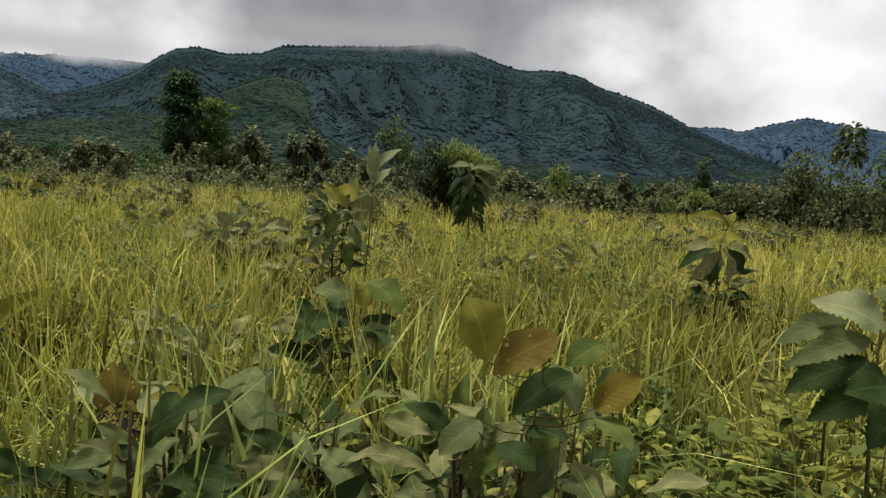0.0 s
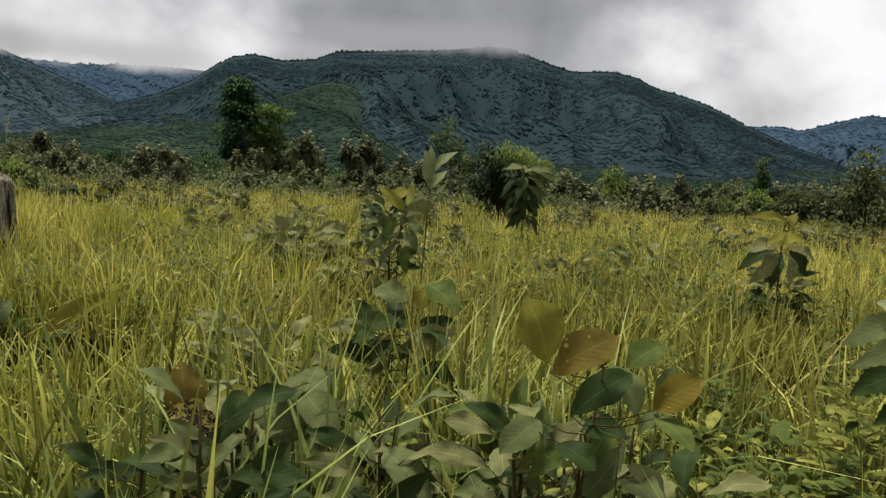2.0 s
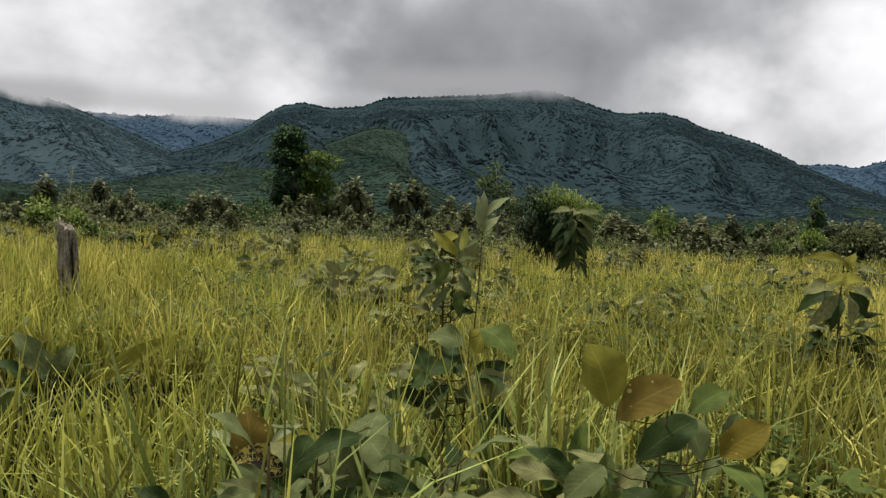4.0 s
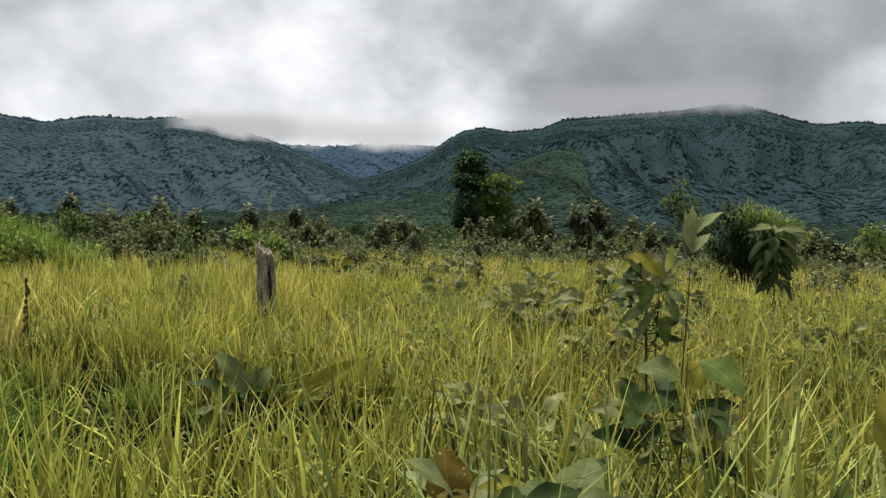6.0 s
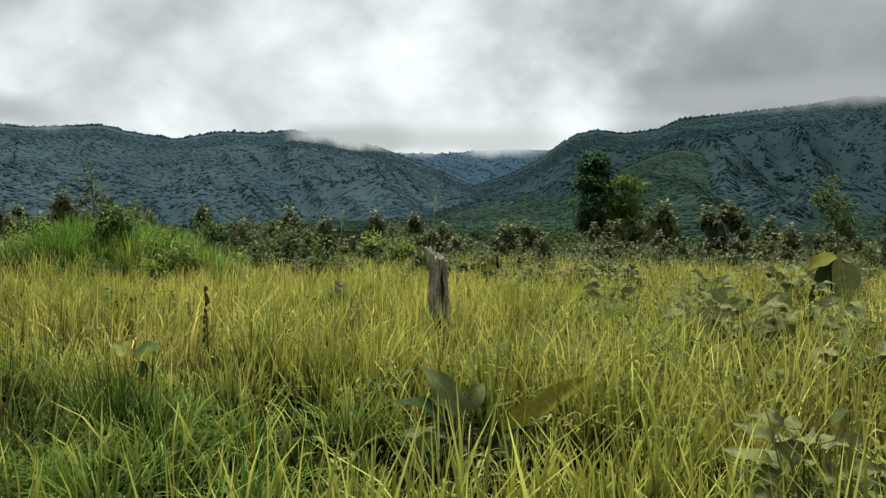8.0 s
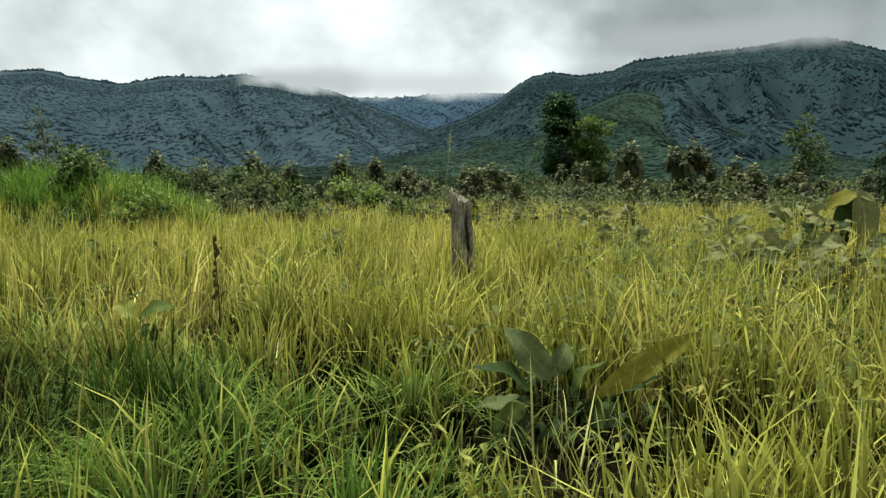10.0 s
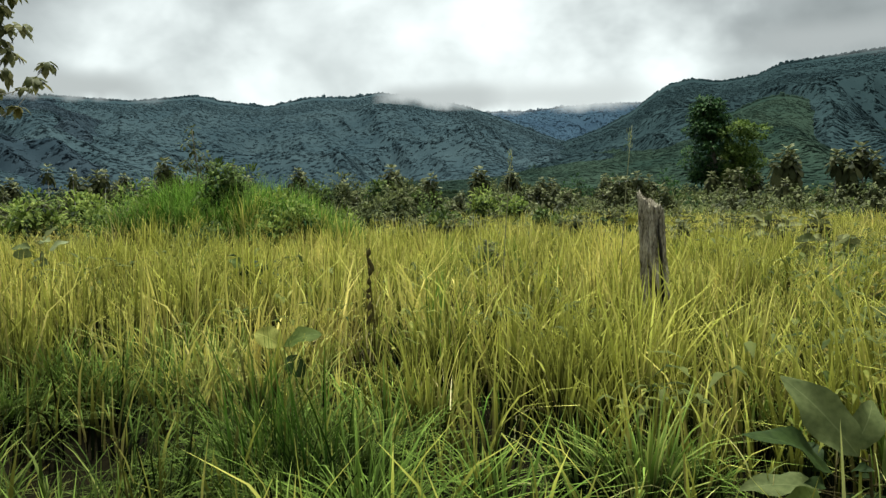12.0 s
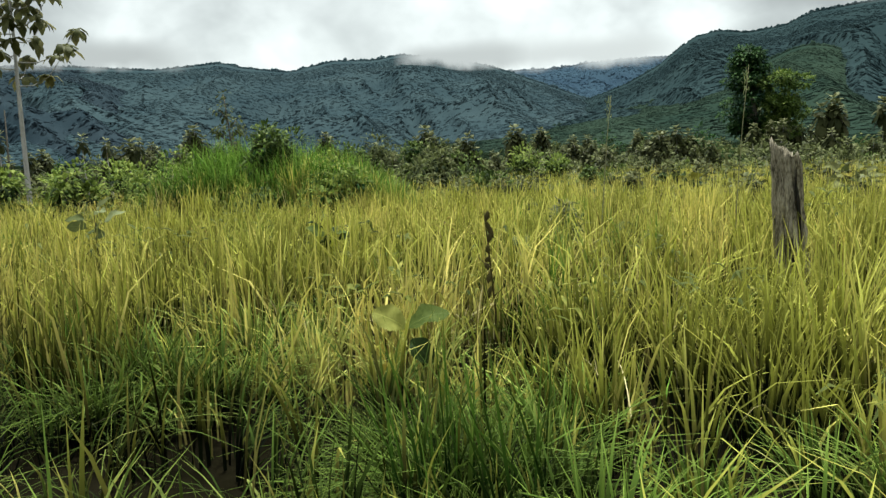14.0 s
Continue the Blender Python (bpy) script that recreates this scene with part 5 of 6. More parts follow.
def bamboo_clump():
    r = np.random.RandomState(12)
    x, y = 0.25, 26.5
    ob = thing("bamboo_clump", (x, y, gz(x, y)), "dense feathery bamboo clump, light green on top, coloured dark below for shade", "bamboo")
    cr, dk = Build(), Build()
    for k in range(44):
        st = Build()
        a, sp = r.uniform(0, 6.28), r.uniform(0.2, 1.0)
        H = r.uniform(2.7, 3.25) - 0.85 * sp * sp
        o = np.array((math.cos(a), math.sin(a), 0))
        pts = [o * 0.25 * sp + (0, 0, -0.1), o * (0.4 + 0.35 * sp) + (0, 0, H * 0.55), o * (0.5 + 0.6 * sp) + (0, 0, H * 0.92), o * (0.65 + 0.85 * sp) + (0, 0, H * 0.87)]
        st.tube(pts, [0.02, 0.016, 0.009, 0.004], 5)
        part("culm", st, "twig", ob)
        for q in np.linspace(0.3, 1.0, 12):
            i = min(2, int(q * 3))
            f = q * 3 - i
            c = pts[i] * (1 - f) + pts[i + 1] * f
            n = 19
            p = c + r.normal(size=(n, 3)) * 0.13
            w = r.normal(size=(n, 3)) * (1, 1, 0.5) + o * 0.6
            # lower leaves join the near-black part, the clump's inner shade as colour
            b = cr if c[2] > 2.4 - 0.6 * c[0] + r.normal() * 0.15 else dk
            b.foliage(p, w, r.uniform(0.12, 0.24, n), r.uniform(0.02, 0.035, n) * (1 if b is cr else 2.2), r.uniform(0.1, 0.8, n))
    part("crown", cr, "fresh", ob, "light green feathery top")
    part("lower_foliage", dk, "black", ob, "lower foliage coloured dark as if in shade")


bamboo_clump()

# mound with shrubs
bush("shrub", "dark green leafy shrub on the grassy mound", (-17.8, 14.4), 1.6, 1.15, 13, 0.18, "shrub", 51, 80, "deep", group="mound shrubs", base=0.3)
bush("shrub", "fresh green leafy shrub at the mound's side", (-15.7, 14.2), 1.65, 1.9, 13, 0.16, "fresh", 52, 80, "deep", group="mound shrubs")
bush("shrub", "green leafy shrub at the mound's foot", (-16.4, 13.0), 0.9, 1.1, 10, 0.16, "shrub", 53, 80, "deep", group="mound shrubs")
bush("shrub", "olive shrub beside the mound", (-20.9, 14.2), 1.3, 2.2, 10, 0.18, "fresh", 54, 80, "shrub", group="mound shrubs")
bush("shrub", "dark green shrub rising behind the mound", (-20.3, 17.2), 2.2, 1.8, 12, 0.2, "shrub", 55, 80, "deep", group="mound shrubs")
# shrubs along the field's left margin
for k, (b, d, h, w, m) in enumerate(((-60.5, 27, 1.9, 2.0, "fresh"), (-64, 29, 1.7, 2.2, "fresh"), (-57.5, 28, 1.8, 2.4, "fresh"), (-70, 26, 1.9, 2.2, "weed"), (-74, 27, 2.1, 2.0, "shrub"),
                                     (-67, 33, 2.0, 1.8, "shrub"), (-78, 30, 2.2, 2.6, "shrub"), (-39, 30, 1.7, 2.4, "dull"), (-37, 32, 2.3, 2.0, "dull"), (-35.5, 36, 2.2, 3.0, "shrub"),
                                     (-30.5, 40, 2.3, 2.2, "fresh"), (-28.5, 38, 1.8, 1.5, "fresh"), (-41.5, 27, 1.2, 2.6, "fresh"), (-33, 28, 1.0, 1.6, "shrub"), (-26, 30, 1.0, 1.2, "shrub"))):
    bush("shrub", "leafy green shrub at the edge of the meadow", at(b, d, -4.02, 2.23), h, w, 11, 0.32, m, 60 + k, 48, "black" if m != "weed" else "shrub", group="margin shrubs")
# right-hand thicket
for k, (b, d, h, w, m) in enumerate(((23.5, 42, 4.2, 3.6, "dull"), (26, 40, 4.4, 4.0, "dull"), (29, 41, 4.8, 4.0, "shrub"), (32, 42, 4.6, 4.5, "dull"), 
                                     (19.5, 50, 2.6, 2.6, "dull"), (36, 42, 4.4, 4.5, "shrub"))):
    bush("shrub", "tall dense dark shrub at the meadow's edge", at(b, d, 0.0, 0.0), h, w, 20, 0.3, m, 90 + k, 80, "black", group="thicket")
# the tree line: young trees and shrubs, built once and set out again at other turns and sizes
TEAK = "young teak with heads of large drooping grey-green leaves"
kinds = [
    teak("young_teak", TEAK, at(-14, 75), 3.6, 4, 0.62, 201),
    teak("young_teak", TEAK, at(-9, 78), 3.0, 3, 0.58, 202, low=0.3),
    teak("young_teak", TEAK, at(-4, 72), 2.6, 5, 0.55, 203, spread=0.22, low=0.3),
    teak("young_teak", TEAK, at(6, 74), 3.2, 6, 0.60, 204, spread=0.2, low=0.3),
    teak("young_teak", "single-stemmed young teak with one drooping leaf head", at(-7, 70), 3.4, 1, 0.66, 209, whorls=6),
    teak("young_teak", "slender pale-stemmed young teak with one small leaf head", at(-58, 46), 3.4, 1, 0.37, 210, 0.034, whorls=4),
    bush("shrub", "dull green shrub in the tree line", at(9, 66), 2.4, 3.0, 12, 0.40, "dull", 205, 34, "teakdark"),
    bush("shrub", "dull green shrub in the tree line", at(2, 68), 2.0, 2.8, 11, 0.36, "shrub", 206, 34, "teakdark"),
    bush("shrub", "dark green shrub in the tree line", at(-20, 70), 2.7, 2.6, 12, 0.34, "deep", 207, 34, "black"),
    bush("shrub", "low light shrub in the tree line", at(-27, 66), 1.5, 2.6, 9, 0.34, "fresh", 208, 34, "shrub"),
]
r1 = random.Random(9)
for k in range(250):
    b = r1.uniform(-88, 44)
    d = r1.choice((r1.uniform(56, 70), r1.uniform(62, 95), r1.uniform(80, 125)))
    if b < -30:
        d = max(48, d * 0.85)
    p = at(b, d)
    s = r1.uniform(0.55, 1.05) * (1.0 if d < 80 else 1.2)
    kind = kinds[r1.choice((0, 1, 1, 2, 2, 3, 3, 4, 6, 6, 7, 8, 9))]
    if math.hypot(p[0] + 23.1, p[1] - 71.6) < 3:
        continue
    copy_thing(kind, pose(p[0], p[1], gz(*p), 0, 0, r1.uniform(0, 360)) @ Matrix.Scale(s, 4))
# taller growth behind it that closes the view to the woods
for k in range(70):
    b, d = r1.uniform(-84, 40), r1.uniform(95, 140)
    p = at(b, d)
    copy_thing(kinds[r1.choice((6, 7, 8, 8, 3, 0))], pose(p[0], p[1], gz(*p), 0, 0, r1.uniform(0, 360)) @ Matrix.Scale(r1.uniform(1.3, 2.0), 4))
# low scrub just before the tree line
for k in range(190):
    b = r1.uniform(-72, 40)
    d = r1.uniform(44, 64) if b > -38 else r1.uniform(38, 52)
    p = at(b, d)
    copy_thing(kinds[r1.choice((2, 2, 3, 1, 6, 7, 9))], pose(p[0], p[1], gz(*p), 0, 0, r1.uniform(0, 360)) @ Matrix.Scale(r1.uniform(0.38, 0.62), 4))
# those that stand out from the line, each seen from the part of the trail given last
START, MIDDLE, END = (-0.1, 0.0), (-2.1, 0.9), (-3.65, 2.2)
for k, (b, d, i, s, o) in enumerate((
        (-10.8, 72, 4, 1.42, START), (-9.2, 72, 0, 1.48, START), (-9.9, 71, 2, 1.1, START), (-6.6, 72, 3, 1.25, START), (-5.6, 70, 2, 1.2, START),
        (-23.6, 66, 3, 0.95, START), (-22.8, 65, 3, 1.05, START), (-21.9, 66, 2, 1.15, START), (-24.3, 64, 2, 1.1, START), (-27.5, 60, 2, 0.8, START),
        (-18.2, 66, 4, 0.95, START), (-17.2, 66, 1, 1.1, START), (-16.4, 65, 4, 1.0, START), (-13.6, 70, 0, 1.45, START),
        (12.1, 55, 3, 0.95, START), (10.4, 57, 2, 1.0, START), (5.6, 58, 2, 1.0, START), (9.2, 60, 1, 0.9, START), (14.0, 58, 3, 0.8, START), (20.5, 52, 4, 0.8, START), (22, 50, 3, 0.8, START),
        (-65.7, 36, 5, 1.16, END), (-64.6, 36.5, 5, 1.0, END), (-67.2, 34, 5, 0.80, END), (-59.6, 38, 5, 0.98, END), (-56.5, 38, 5, 0.90, END), (-57.6, 36, 1, 0.7, END), (-69.6, 31, 5, 0.75, END),
        (-53.8, 40, 1, 0.85, END), (-64.9, 35, 5, 0.8, END), (-37.5, 37, 2, 0.75, MIDDLE), (-35.5, 46, 1, 0.95, MIDDLE), (-36.6, 38, 4, 0.6, MIDDLE))):
    p = at(b, d, *o)
    copy_thing(kinds[i], pose(p[0], p[1], gz(*p), 0, 0, k * 77) @ Matrix.Scale(s, 4))
for b, d, h, w, m, c, o in ((-41.5, 45, 3.3, 3.2, "dull", "black", MIDDLE), (-43.2, 44, 2.7, 2.6, "shrub", "black", MIDDLE), (-38.8, 46, 3.7, 1.6, "shrub", "deep", MIDDLE), (-37.2, 45, 2.7, 2.2, "dull", "black", MIDDLE),
                            (7.8, 60, 4.1, 2.2, "fresh", "shrub", START), (17.4, 58, 4.9, 1.2, "shrub", "deep", START), (17.2, 55, 2.4, 2.2, "fresh", "deep", START), (15.0, 56, 1.7, 3.2, "shrub", "deep", START)):
    bush("shrub", "rounded leafy shrub standing out from the tree line", at(b, d, *o), h, w, 18, 0.30, m, int(900 + b), 46, c)


# teak seedlings sunk in the meadow, built a few times and set out at other turns and sizes
SEEDLING = "teak seedling with large weathered leaves sunk in the grass"
seedlings = [teak("teak_seedling", SEEDLING, (fx, fy), h, n, lf, 700 + k, 0.014, 0.3, 0.5, w, "sapling", "seedlings", "twig")
             for k, (fx, fy, h, n, lf, w) in enumerate(((-1.6, 19.5, 0.95, 4, 0.34, 4), (4.6, 16.0, 0.9, 5, 0.30, 3), (-6.2, 19.5, 1.05, 3, 0.38, 5), (7.5, 19.0, 0.85, 6, 0.28, 3)))]
for k in range(150):
    b, d = r1.uniform(-46, 34), r1.choice((r1.uniform(13, 28), r1.uniform(18, 34), r1.uniform(22, 46), r1.uniform(26, 50)))
    fx, fy = -1.5 + d * math.sin(radians(b)), 1 + d * math.cos(radians(b))
    if math.hypot(fx - MOUND[0], fy - MOUND[1]) < 5 or math.hypot(fx + 6.2, fy - 9.7) < 2.2 or (fx < -3 and fy < 13 and r1.random() < 0.8):
        continue
    copy_thing(seedlings[r1.randrange(4)], pose(fx, fy, gz(fx, fy), 0, 0, r1.uniform(0, 360)) @ Matrix.Scale(r1.uniform(0.5, 0.95), 4))


# low tangled scrub that fills the foot of the tree line
def scrub_belt(name, label, mat, seed, n, per, d0, d1, h0, h1, leaf):
    r = np.random.RandomState(seed)
    b, d = np.radians(r.uniform(-80, 42, n)), r.uniform(d0, d1, n)
    x, y = -2 + d * np.sin(b), 1 + d * np.cos(b)
    h = r.uniform(h0, h1, n)
    p = r.normal(size=(n, per, 3)) * 0.5
    k = np.abs(r.normal(0.62, 0.25, (n, per))).clip(0.1, 1.05)
    c = np.stack([x[:, None] + p[..., 0] * h[:, None], y[:, None] + p[..., 1] * h[:, None], ground_z(x, y)[:, None] + h[:, None] * k], 2).reshape(-1, 3)
    bl = Build()
    m = len(c)
    bl.foliage(c, r.normal(size=(m, 3)) + (0, 0, 0.5), leaf * r.uniform(0.6, 1.4, m), leaf * r.uniform(0.35, 0.6, m), r.uniform(0.0, 0.7, m))
    tagged(link_mesh(name, bl.mesh(name), mat=mat), label, "scrub", kind="stuff")


scrub_belt("scrub_dark", "dark tangled scrub along the foot of the tree line", "dull", 81, 330, 40, 54, 90, 0.9, 2.1, 0.50)
scrub_belt("scrub_brown", "brownish tangled scrub along the foot of the tree line", "teakdark", 82, 220, 36, 48, 75, 0.8, 1.6, 0.46)
scrub_belt("scrub_grey", "grey-green low scrub where the meadow ends", "teaktop", 83, 110, 26, 40, 66, 0.7, 1.35, 0.36)


# ---- grass ----
def blades(name, label, mat, x, y, h, w, lean, bend, segs, tint, tone, head=None, category="grass"):
    """Blades as tapered, bent ribbons, each rooted in the ground."""
    n = len(x)
    r = np.random.RandomState(len(name) + n % 1000)
    z = ground_z(x, y) - 0.02
    a = r.uniform(0, 6.283, n) if head is None else head
    ca, sa = np.cos(a), np.sin(a)
    f = a + 1.57 + r.uniform(-0.7, 0.7, n)
    cf, sf = np.cos(f), np.sin(f)
    vs, al = [], []
    ks = np.linspace(0, 1, segs + 1)
    for k in ks:
        out = h * (lean * k + bend * k * k * k)
        up = h * (k - 0.55 * np.abs(bend) ** 1.5 * k ** 3.5)
        cx, cy, cz = x + ca * out, y + sa * out, z + up
        hw = 0.5 * w * (1 - k ** 2.2) * (0.7 + 0.6 * k)
        if k < 1:
            vs.append(np.stack([cx - cf * hw, cy - sf * hw, cz], 1))
            vs.append(np.stack([cx + cf * hw, cy + sf * hw, cz], 1))
            al += [k, k]
        else:
            vs.append(np.stack([cx, cy, cz], 1))
            al.append(k)
    m = 2 * segs + 1
    V = np.stack(vs, 1).reshape(-1, 3)
    loc = []
    for i in range(segs - 1):
        loc += [(2 * i, 2 * i + 1, 2 * i + 3), (2 * i, 2 * i + 3, 2 * i + 2)]
    loc.append((2 * segs - 2, 2 * segs - 1, 2 * segs))
    T = ((np.arange(n) * m)[:, None, None] + np.array(loc)[None]).reshape(-1, 3)
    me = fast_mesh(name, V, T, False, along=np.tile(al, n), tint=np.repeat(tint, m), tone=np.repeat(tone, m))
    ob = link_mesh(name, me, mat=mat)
    tagged(ob, label, category, kind="stuff")


def ring(r, n, d0, d1, b0=-95, b1=48, ox=-2.0, oy=1.0):
    d = np.sqrt(r.uniform(d0 * d0, d1 * d1, n))
    b = np.radians(r.uniform(b0, b1, n))
    return ox + d * np.sin(b), oy + d * np.cos(b)


TRAIL = ((0.1, -0.1), (-0.3, 0.25), (-1.0, 0.45), (-2.1, 0.9), (-3.0, 1.6), (-3.6, 2.2), (-4.5, 2.4))


def clear(x, y, extra=0.4):
    """True where grass may stand: off the walked line, the stump and the dark hollow beside the trail."""
    ok = np.ones(len(x), bool)
    for (ax, ay), (bx, by) in zip(TRAIL, TRAIL[1:]):
        k = np.clip(((x - ax) * (bx - ax) + (y - ay) * (by - ay)) / ((bx - ax) ** 2 + (by - ay) ** 2), 0, 1)
        ok &= np.hypot(x - ax - k * (bx - ax), y - ay - k * (by - ay)) > extra
    ok &= np.hypot(x + 6.2, y - 9.72) > 0.13
    ok &= (np.hypot((x + 3.75) / 0.52, (y - 5.5) / 0.6) > 1) | (np.random.RandomState(6).uniform(0, 1, len(x)) < 0.12)
    hollow = sum(np.exp(-(((x - hx) / 0.40) ** 2 + ((y - hy) / 0.26) ** 2)) for hx, hy in ((-9.0, 4.5), (-8.45, 4.3), (-7.9, 4.15), (-7.3, 4.3), (-6.7, 4.05)))
    ok &= np.random.RandomState(2).uniform(0, 1, len(x)) > np.minimum(0.88, hollow)
    gappy = (x < -6.4) & (y < 5.6)
    ok &= (waves(x, y, 0.62, 71) > np.where(gappy, 0.40, 0.25)) | (np.hypot(x + 2, y - 1) > 11)
    return ok


def sward(name, label, mat, seed, n, d0, d1, h0, w0, segs, dryness, lean=0.16, bend=0.35, b0=-95, b1=48, clump=0.0, pick=None, per=14, fountain=False, dim=0.0, anywhere=False):
    r = np.random.RandomState(seed)
    x, y = ring(r, n, d0, d1, b0, b1)
    tuft = r.uniform(0.75, 1.2, n)
    tone = r.uniform(0, 1, n)
    head = r.uniform(0, 6.283, n)
    tilt = r.normal(0, lean, n)
    if clump:
        k = max(1, n // per)
        cx, cy = ring(r, k, d0, d1, b0, b1)
        i = r.randint(0, k, n)
        x, y = cx[i] + r.normal(size=n) * clump, cy[i] + r.normal(size=n) * clump
        tuft = r.uniform(0.6, 1.25, k)[i]
        tone = 0.6 * r.uniform(0, 1, k)[i] + 0.4 * tone
        head = np.where(r.uniform(0, 1, n) < 0.75, r.uniform(0, 6.283, k)[i] + r.normal(0, 0.5, n), head)
        tilt = 0.55 * np.abs(r.normal(0, lean, k))[i] + 0.5 * tilt
        if fountain:
            head = np.arctan2(y - cy[i], x - cx[i]) + r.normal(0, 0.25, n)
            tilt = np.abs(r.normal(0, lean, n))
    ok = np.ones(n, bool) if anywhere else clear(x, y)
    if pick is not None:
        ok &= r.uniform(0, 1, n) < pick(x, y)
    x, y, tuft, tone, head, tilt = x[ok], y[ok], tuft[ok], tone[ok], head[ok], tilt[ok]
    n = len(x)
    field = waves(x, y, 3.4, 11) * 0.5 + waves(x, y, 1.3, 12) * 0.5
    h = np.minimum(h0 * (0.55 + 0.62 * field) * r.uniform(0.42, 1.1, n) * tuft, 1.1 * h0)
    if pick is drier:
        h = h * (1 - 0.30 * lush_zone(x, y))
    if not anywhere:
        # trodden low round the large-leaved sapling
        h = h * (1 - 0.66 * np.exp(-((x + 3.3) / 0.9) ** 4 - ((y - 5.0) / 0.85) ** 4))
    d = np.hypot(x + 2, y - 1)
    w = w0 * r.uniform(0.6, 1.35, n) + 0.0006 * np.maximum(0, d - 6)
    t = np.clip(waves(x, y, 6.0, 13) * 0.45 + waves(x, y, 1.8, 14) * 0.3 + r.uniform(-0.17, 0.25, n) + dryness - 0.14 * (x < -1.0) * (d < 5.0) + 0.5 * (tone - 0.5), 0, 1)
    # lower tone at the left end puts the hollow's shade into the blades
    blades(name, label, mat, x, y, h, w, tilt, np.abs(r.normal(bend * 0.4, bend, n)).clip(0, 1.1), segs, t, (tone - dim * (x > -1.6) if dim > 0 else tone - dim) - 0.34 * ((x < -5.6) & (y < 5.3)), head)


YG = "yellow-green knee-high meadow grass, partly dry"


def lush_zone(x, y):
    """The strip along the trail's left end, where green grass rules."""
    return np.clip((-x - 2.6) / 1.5, 0, 1) * np.clip((6.6 + 0.10 * (-x - 4) - y) / 1.6, 0, 1)


def thicket_zone(x, y):
    """Round the first saplings, where broad leaves crowd the grass out."""
    return np.exp(-(((x - 0.05) / 1.15) ** 4 + ((y - 1.9) / 0.8) ** 4))


def drier(x, y):
    return (1 - 0.80 * lush_zone(x, y)) * (1 - 0.9 * thicket_zone(x, y))


def green_patch(x, y):
    return np.clip(waves(x, y, 3.0, 21) * 1.8 - 0.62 + 1.0 * lush_zone(x, y) + 0.3 * (x < -1.5), 0, 1) * (1 - 0.7 * thicket_zone(x, y))


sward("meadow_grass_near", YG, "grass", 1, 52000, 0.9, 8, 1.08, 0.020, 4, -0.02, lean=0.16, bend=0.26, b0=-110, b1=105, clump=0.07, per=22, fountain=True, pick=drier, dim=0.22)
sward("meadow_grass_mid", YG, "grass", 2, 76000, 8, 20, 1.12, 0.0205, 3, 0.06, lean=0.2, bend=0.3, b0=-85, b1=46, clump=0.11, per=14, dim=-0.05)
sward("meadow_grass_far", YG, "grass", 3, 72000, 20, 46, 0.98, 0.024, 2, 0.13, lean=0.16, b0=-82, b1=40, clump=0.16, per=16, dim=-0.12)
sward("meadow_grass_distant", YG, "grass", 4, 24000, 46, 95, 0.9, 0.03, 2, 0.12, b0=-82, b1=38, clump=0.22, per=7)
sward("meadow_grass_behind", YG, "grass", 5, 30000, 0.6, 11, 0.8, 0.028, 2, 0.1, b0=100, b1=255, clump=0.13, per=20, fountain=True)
GG = "lush green grass growing among the drier meadow grass"


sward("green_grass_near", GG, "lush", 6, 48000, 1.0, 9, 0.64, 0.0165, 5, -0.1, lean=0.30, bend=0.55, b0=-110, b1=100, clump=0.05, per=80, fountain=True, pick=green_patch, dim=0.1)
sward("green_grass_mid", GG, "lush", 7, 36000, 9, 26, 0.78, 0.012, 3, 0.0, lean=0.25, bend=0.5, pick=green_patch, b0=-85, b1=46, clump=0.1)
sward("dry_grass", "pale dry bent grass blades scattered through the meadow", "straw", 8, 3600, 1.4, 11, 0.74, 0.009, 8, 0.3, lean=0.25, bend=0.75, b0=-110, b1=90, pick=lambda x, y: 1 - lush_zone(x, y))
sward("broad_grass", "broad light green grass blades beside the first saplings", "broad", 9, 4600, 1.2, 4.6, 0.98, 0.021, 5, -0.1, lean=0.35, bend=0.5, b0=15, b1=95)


sward("broad_grass_front", "broad pale green grass blades crossing before the saplings", "broad", 19, 9500, 1.0, 3.8, 1.18, 0.018, 6, -0.1, lean=0.22, bend=0.28, b0=20, b1=100,
      pick=lambda x, y: 0.75 * np.exp(-(((x + 0.05) / 0.85) ** 4 + ((y - 2.2) / 0.62) ** 4)))


sward("dead_blades", "pale withered grass blades bent over beside the large-leaved sapling", "broad", 29, 1500, 3.4, 5.8, 0.62, 0.016, 8, 0.25, lean=0.45, bend=0.9, b0=-45, b1=5,
      pick=lambda x, y: 0.8 * np.exp(-(((x + 3.65) / 0.65) ** 2 + ((y - 5.45) / 0.5) ** 2)), anywhere=True)


sward("damp_grass", "green drooping grass tussocks in the hollow, toned dark for shade", "lush", 39, 20000, 2.8, 8.2, 0.56, 0.0125, 6, -0.1, lean=0.40, bend=0.8, b0=-78, b1=-40, clump=0.06, per=150, fountain=True,
      pick=lambda x, y: 0.9 * ((x < -5.2) & (y < 5.5)), dim=0.0)


sward("stump_grass", YG, "grass", 49, 9000, 7.6, 10.6, 1.12, 0.018, 4, 0.1, lean=0.14, bend=0.25, b0=-36, b1=-20, pick=lambda x, y: 0.55 * np.exp(-(((x + 6.0) / 0.55) ** 2 + ((y - 9.35) / 0.28) ** 2)))


def fresh_patch(x, y):
    return np.clip(waves(x, y, 2.4, 91) * 2.4 - 1.25 + 0.35 * lush_zone(x, y), 0, 1) * (1 - thicket_zone(x, y))


def dry_patch(x, y):
    return np.clip(waves(x, y, 2.0, 92) * 2.4 - 1.45, 0, 1) * (1 - lush_zone(x, y)) * (1 - thicket_zone(x, y))


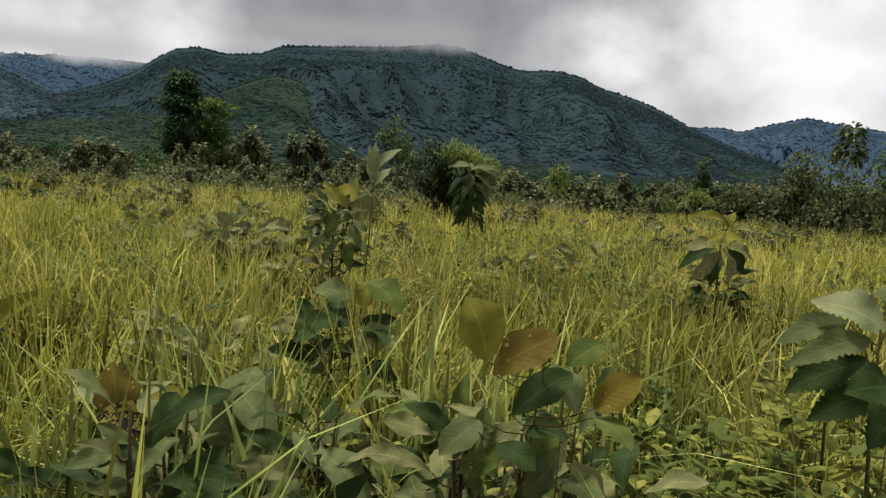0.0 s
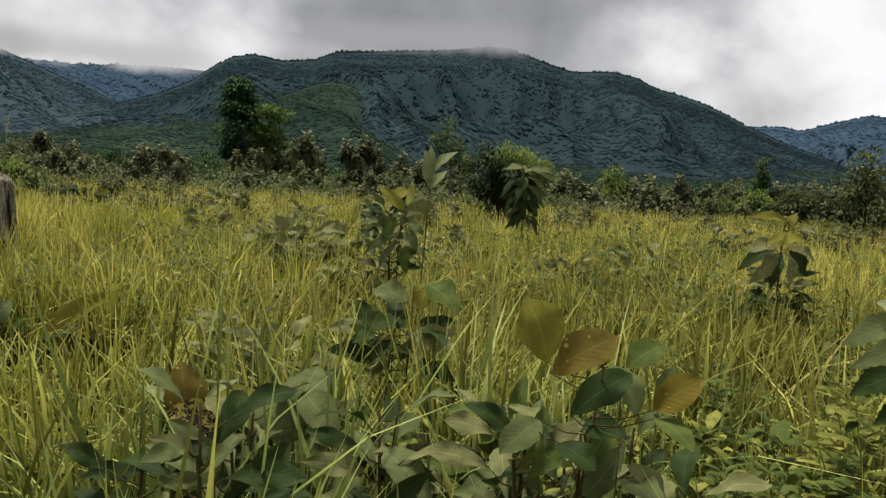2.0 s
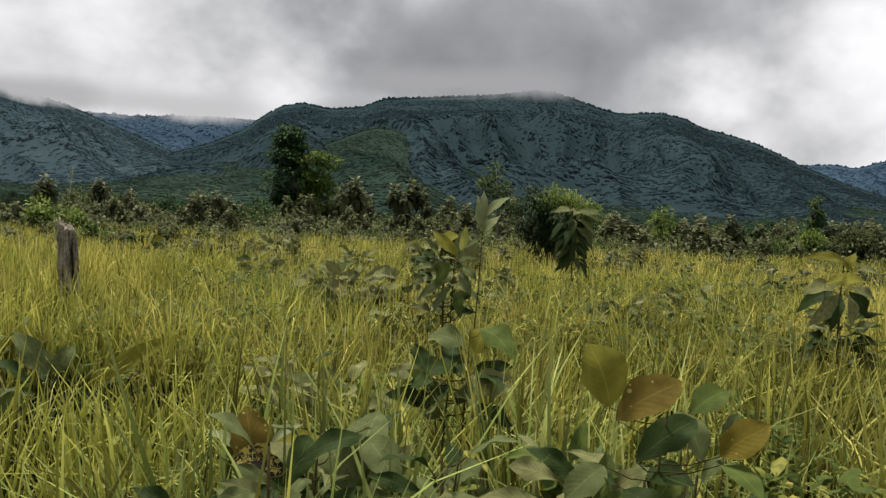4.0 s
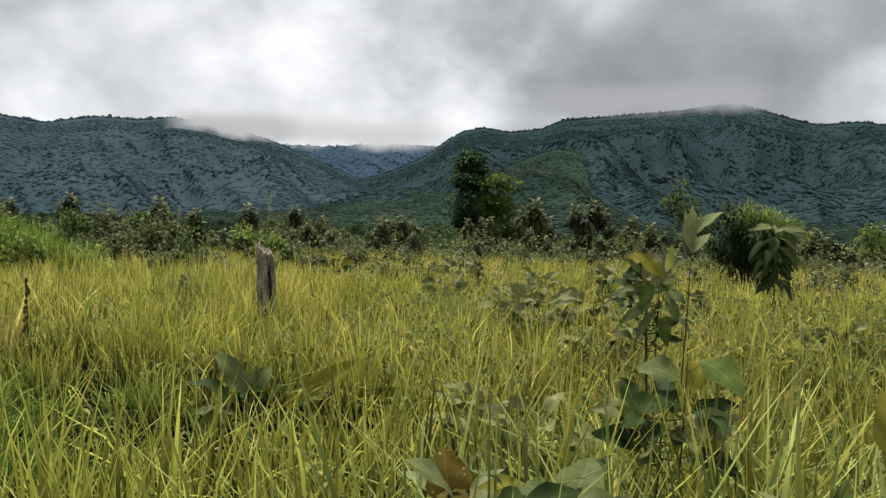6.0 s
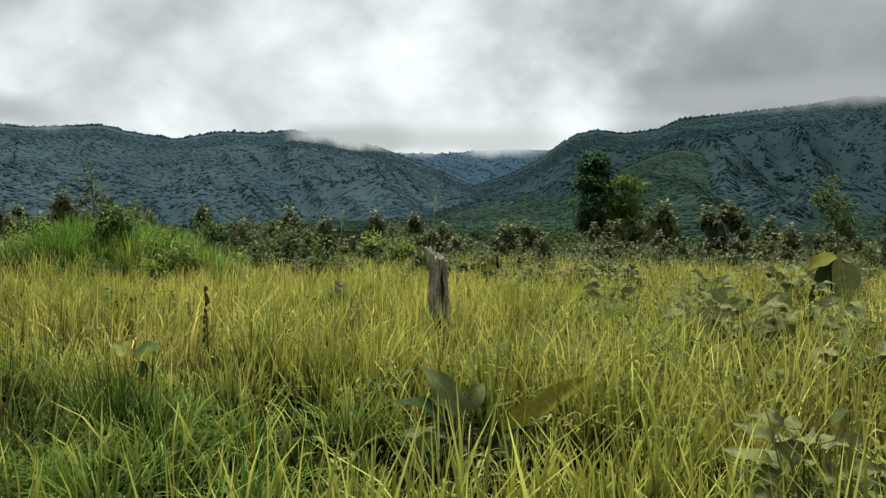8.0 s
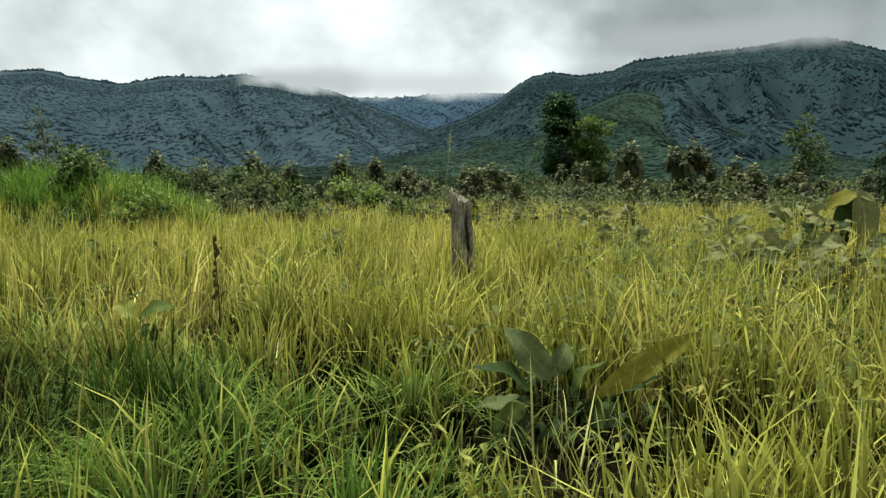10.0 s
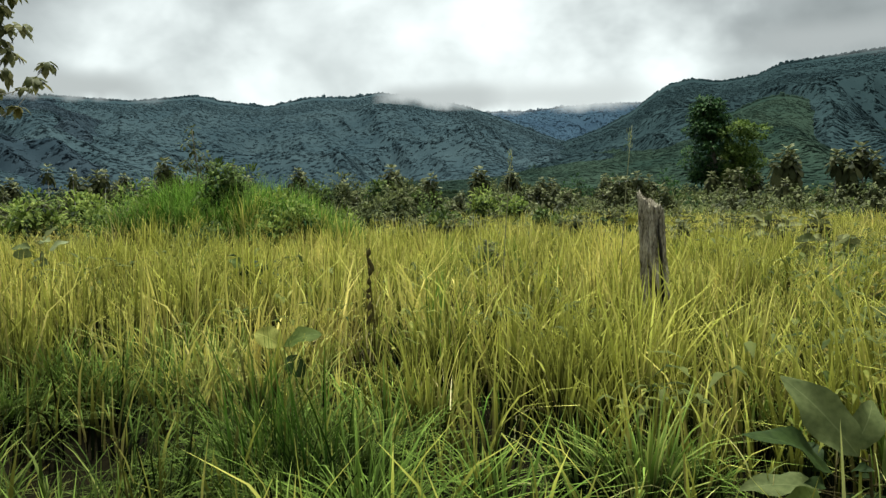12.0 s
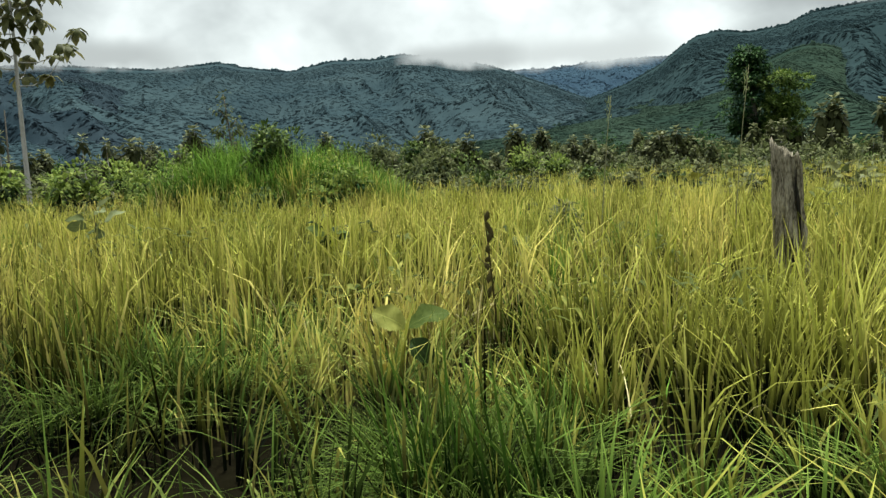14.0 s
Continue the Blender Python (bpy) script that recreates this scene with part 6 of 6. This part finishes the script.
sward("fresh_grass", "fresh bright green grass standing in patches", "tall", 59, 26000, 2.0, 18, 0.92, 0.012, 4, -0.2, lean=0.13, bend=0.2, b0=-90, b1=60, clump=0.10, per=40, pick=fresh_patch)
sward("ripe_grass", "ripe straw-brown grass standing in patches", "straw", 69, 7000, 2.5, 24, 0.95, 0.010, 4, 0.0, lean=0.16, bend=0.3, b0=-85, b1=60, clump=0.12, per=30, pick=dry_patch)


def herbs(name, label, mat, seed, n, d0, d1, h, leaf, per, b0=-80, b1=42, pick=None):
    """Low leafy weeds between the grass: sprays of leaves at about the height of the grass tops."""
    r = np.random.RandomState(seed)
    x, y = ring(r, n, d0, d1, b0, b1)
    ok = clear(x, y, 0.7)
    if pick is not None:
        ok &= r.uniform(0, 1, n) < pick(x, y)
    x, y = x[ok], y[ok]
    n = len(x)
    z = ground_z(x, y) + h * r.uniform(0.55, 1.05, n)
    c = np.repeat(np.stack([x, y, z], 1), per, 0)
    sz = np.repeat(leaf * r.uniform(0.7, 1.4, n) * (1 + 0.012 * np.hypot(x, y)), per)
    c = c + r.normal(size=c.shape) * sz[:, None] * (0.9, 0.9, 0.5)
    a = r.uniform(0, 6.283, len(c))
    w = np.stack([np.cos(a), np.sin(a), r.uniform(-0.2, 0.7, len(c))], 1)
    b = Build()
    b.foliage(c, w, sz * 1.4, sz * r.uniform(0.22, 0.4, len(c)), r.uniform(0.0, 0.6, len(c)))
    ob = link_mesh(name, b.mesh(name), mat=mat)
    tagged(ob, label, "weeds", kind="stuff")


def weedy(x, y):
    return np.clip(waves(x, y, 5.0, 31) * 1.7 - 0.35 + 0.25 * (x > -4), 0, 1) * (1 - lush_zone(x, y)) * np.clip((x + 6.5) / 3, 0.25, 1)


herbs("meadow_weeds_near", "olive leafy weeds growing between the grass blades", "weed", 41, 600, 2.2, 9, 0.66, 0.075, 12, b0=-70, b1=80, pick=weedy)
herbs("meadow_weeds_dark", "dark leafy weeds growing between the grass blades", "mweed", 42, 2000, 5, 26, 0.66, 0.12, 12, pick=weedy)
herbs("meadow_weeds_far", "dull leafy weeds dotted over the far meadow", "mweed", 43, 1300, 24, 62, 0.75, 0.16, 8)
herbs("meadow_weeds_brown", "brownish weathered weeds crowding the grass", "mweed", 45, 500, 5.5, 16, 0.80, 0.13, 12, b0=-20, b1=45, pick=weedy)
herbs("meadow_weeds_golden", "golden-brown leafy weeds ripening among the grass", "gold", 44, 1100, 4, 32, 0.78, 0.085, 12, pick=weedy)


def mound_grass():
    r = np.random.RandomState(15)
    n = 15000
    x, y = MOUND[0] - 0.3 + r.normal(size=n) * 2.0, MOUND[1] + r.normal(size=n) * 1.2
    m = ((x - MOUND[0]) / 3.9) ** 2 + ((y - MOUND[1]) / 2.4) ** 2
    ok = m < 1.0
    x, y, m = x[ok], y[ok], m[ok]
    n = len(x)
    h = 1.25 * (1 - 0.3 * m) * r.uniform(0.5, 1.1, n) * (0.65 + 0.7 * waves(x, y, 1.6, 61))
    blades("mound_grass", "tall fresh green grass covering a low mound", "tall", x, y, h, r.uniform(0.012, 0.024, n), r.normal(0, 0.22, n), r.normal(0.4, 0.35, n).clip(-1, 1.1), 4,
           np.clip(r.uniform(-0.2, 0.7, n), 0, 1), r.uniform(0, 1, n))


mound_grass()
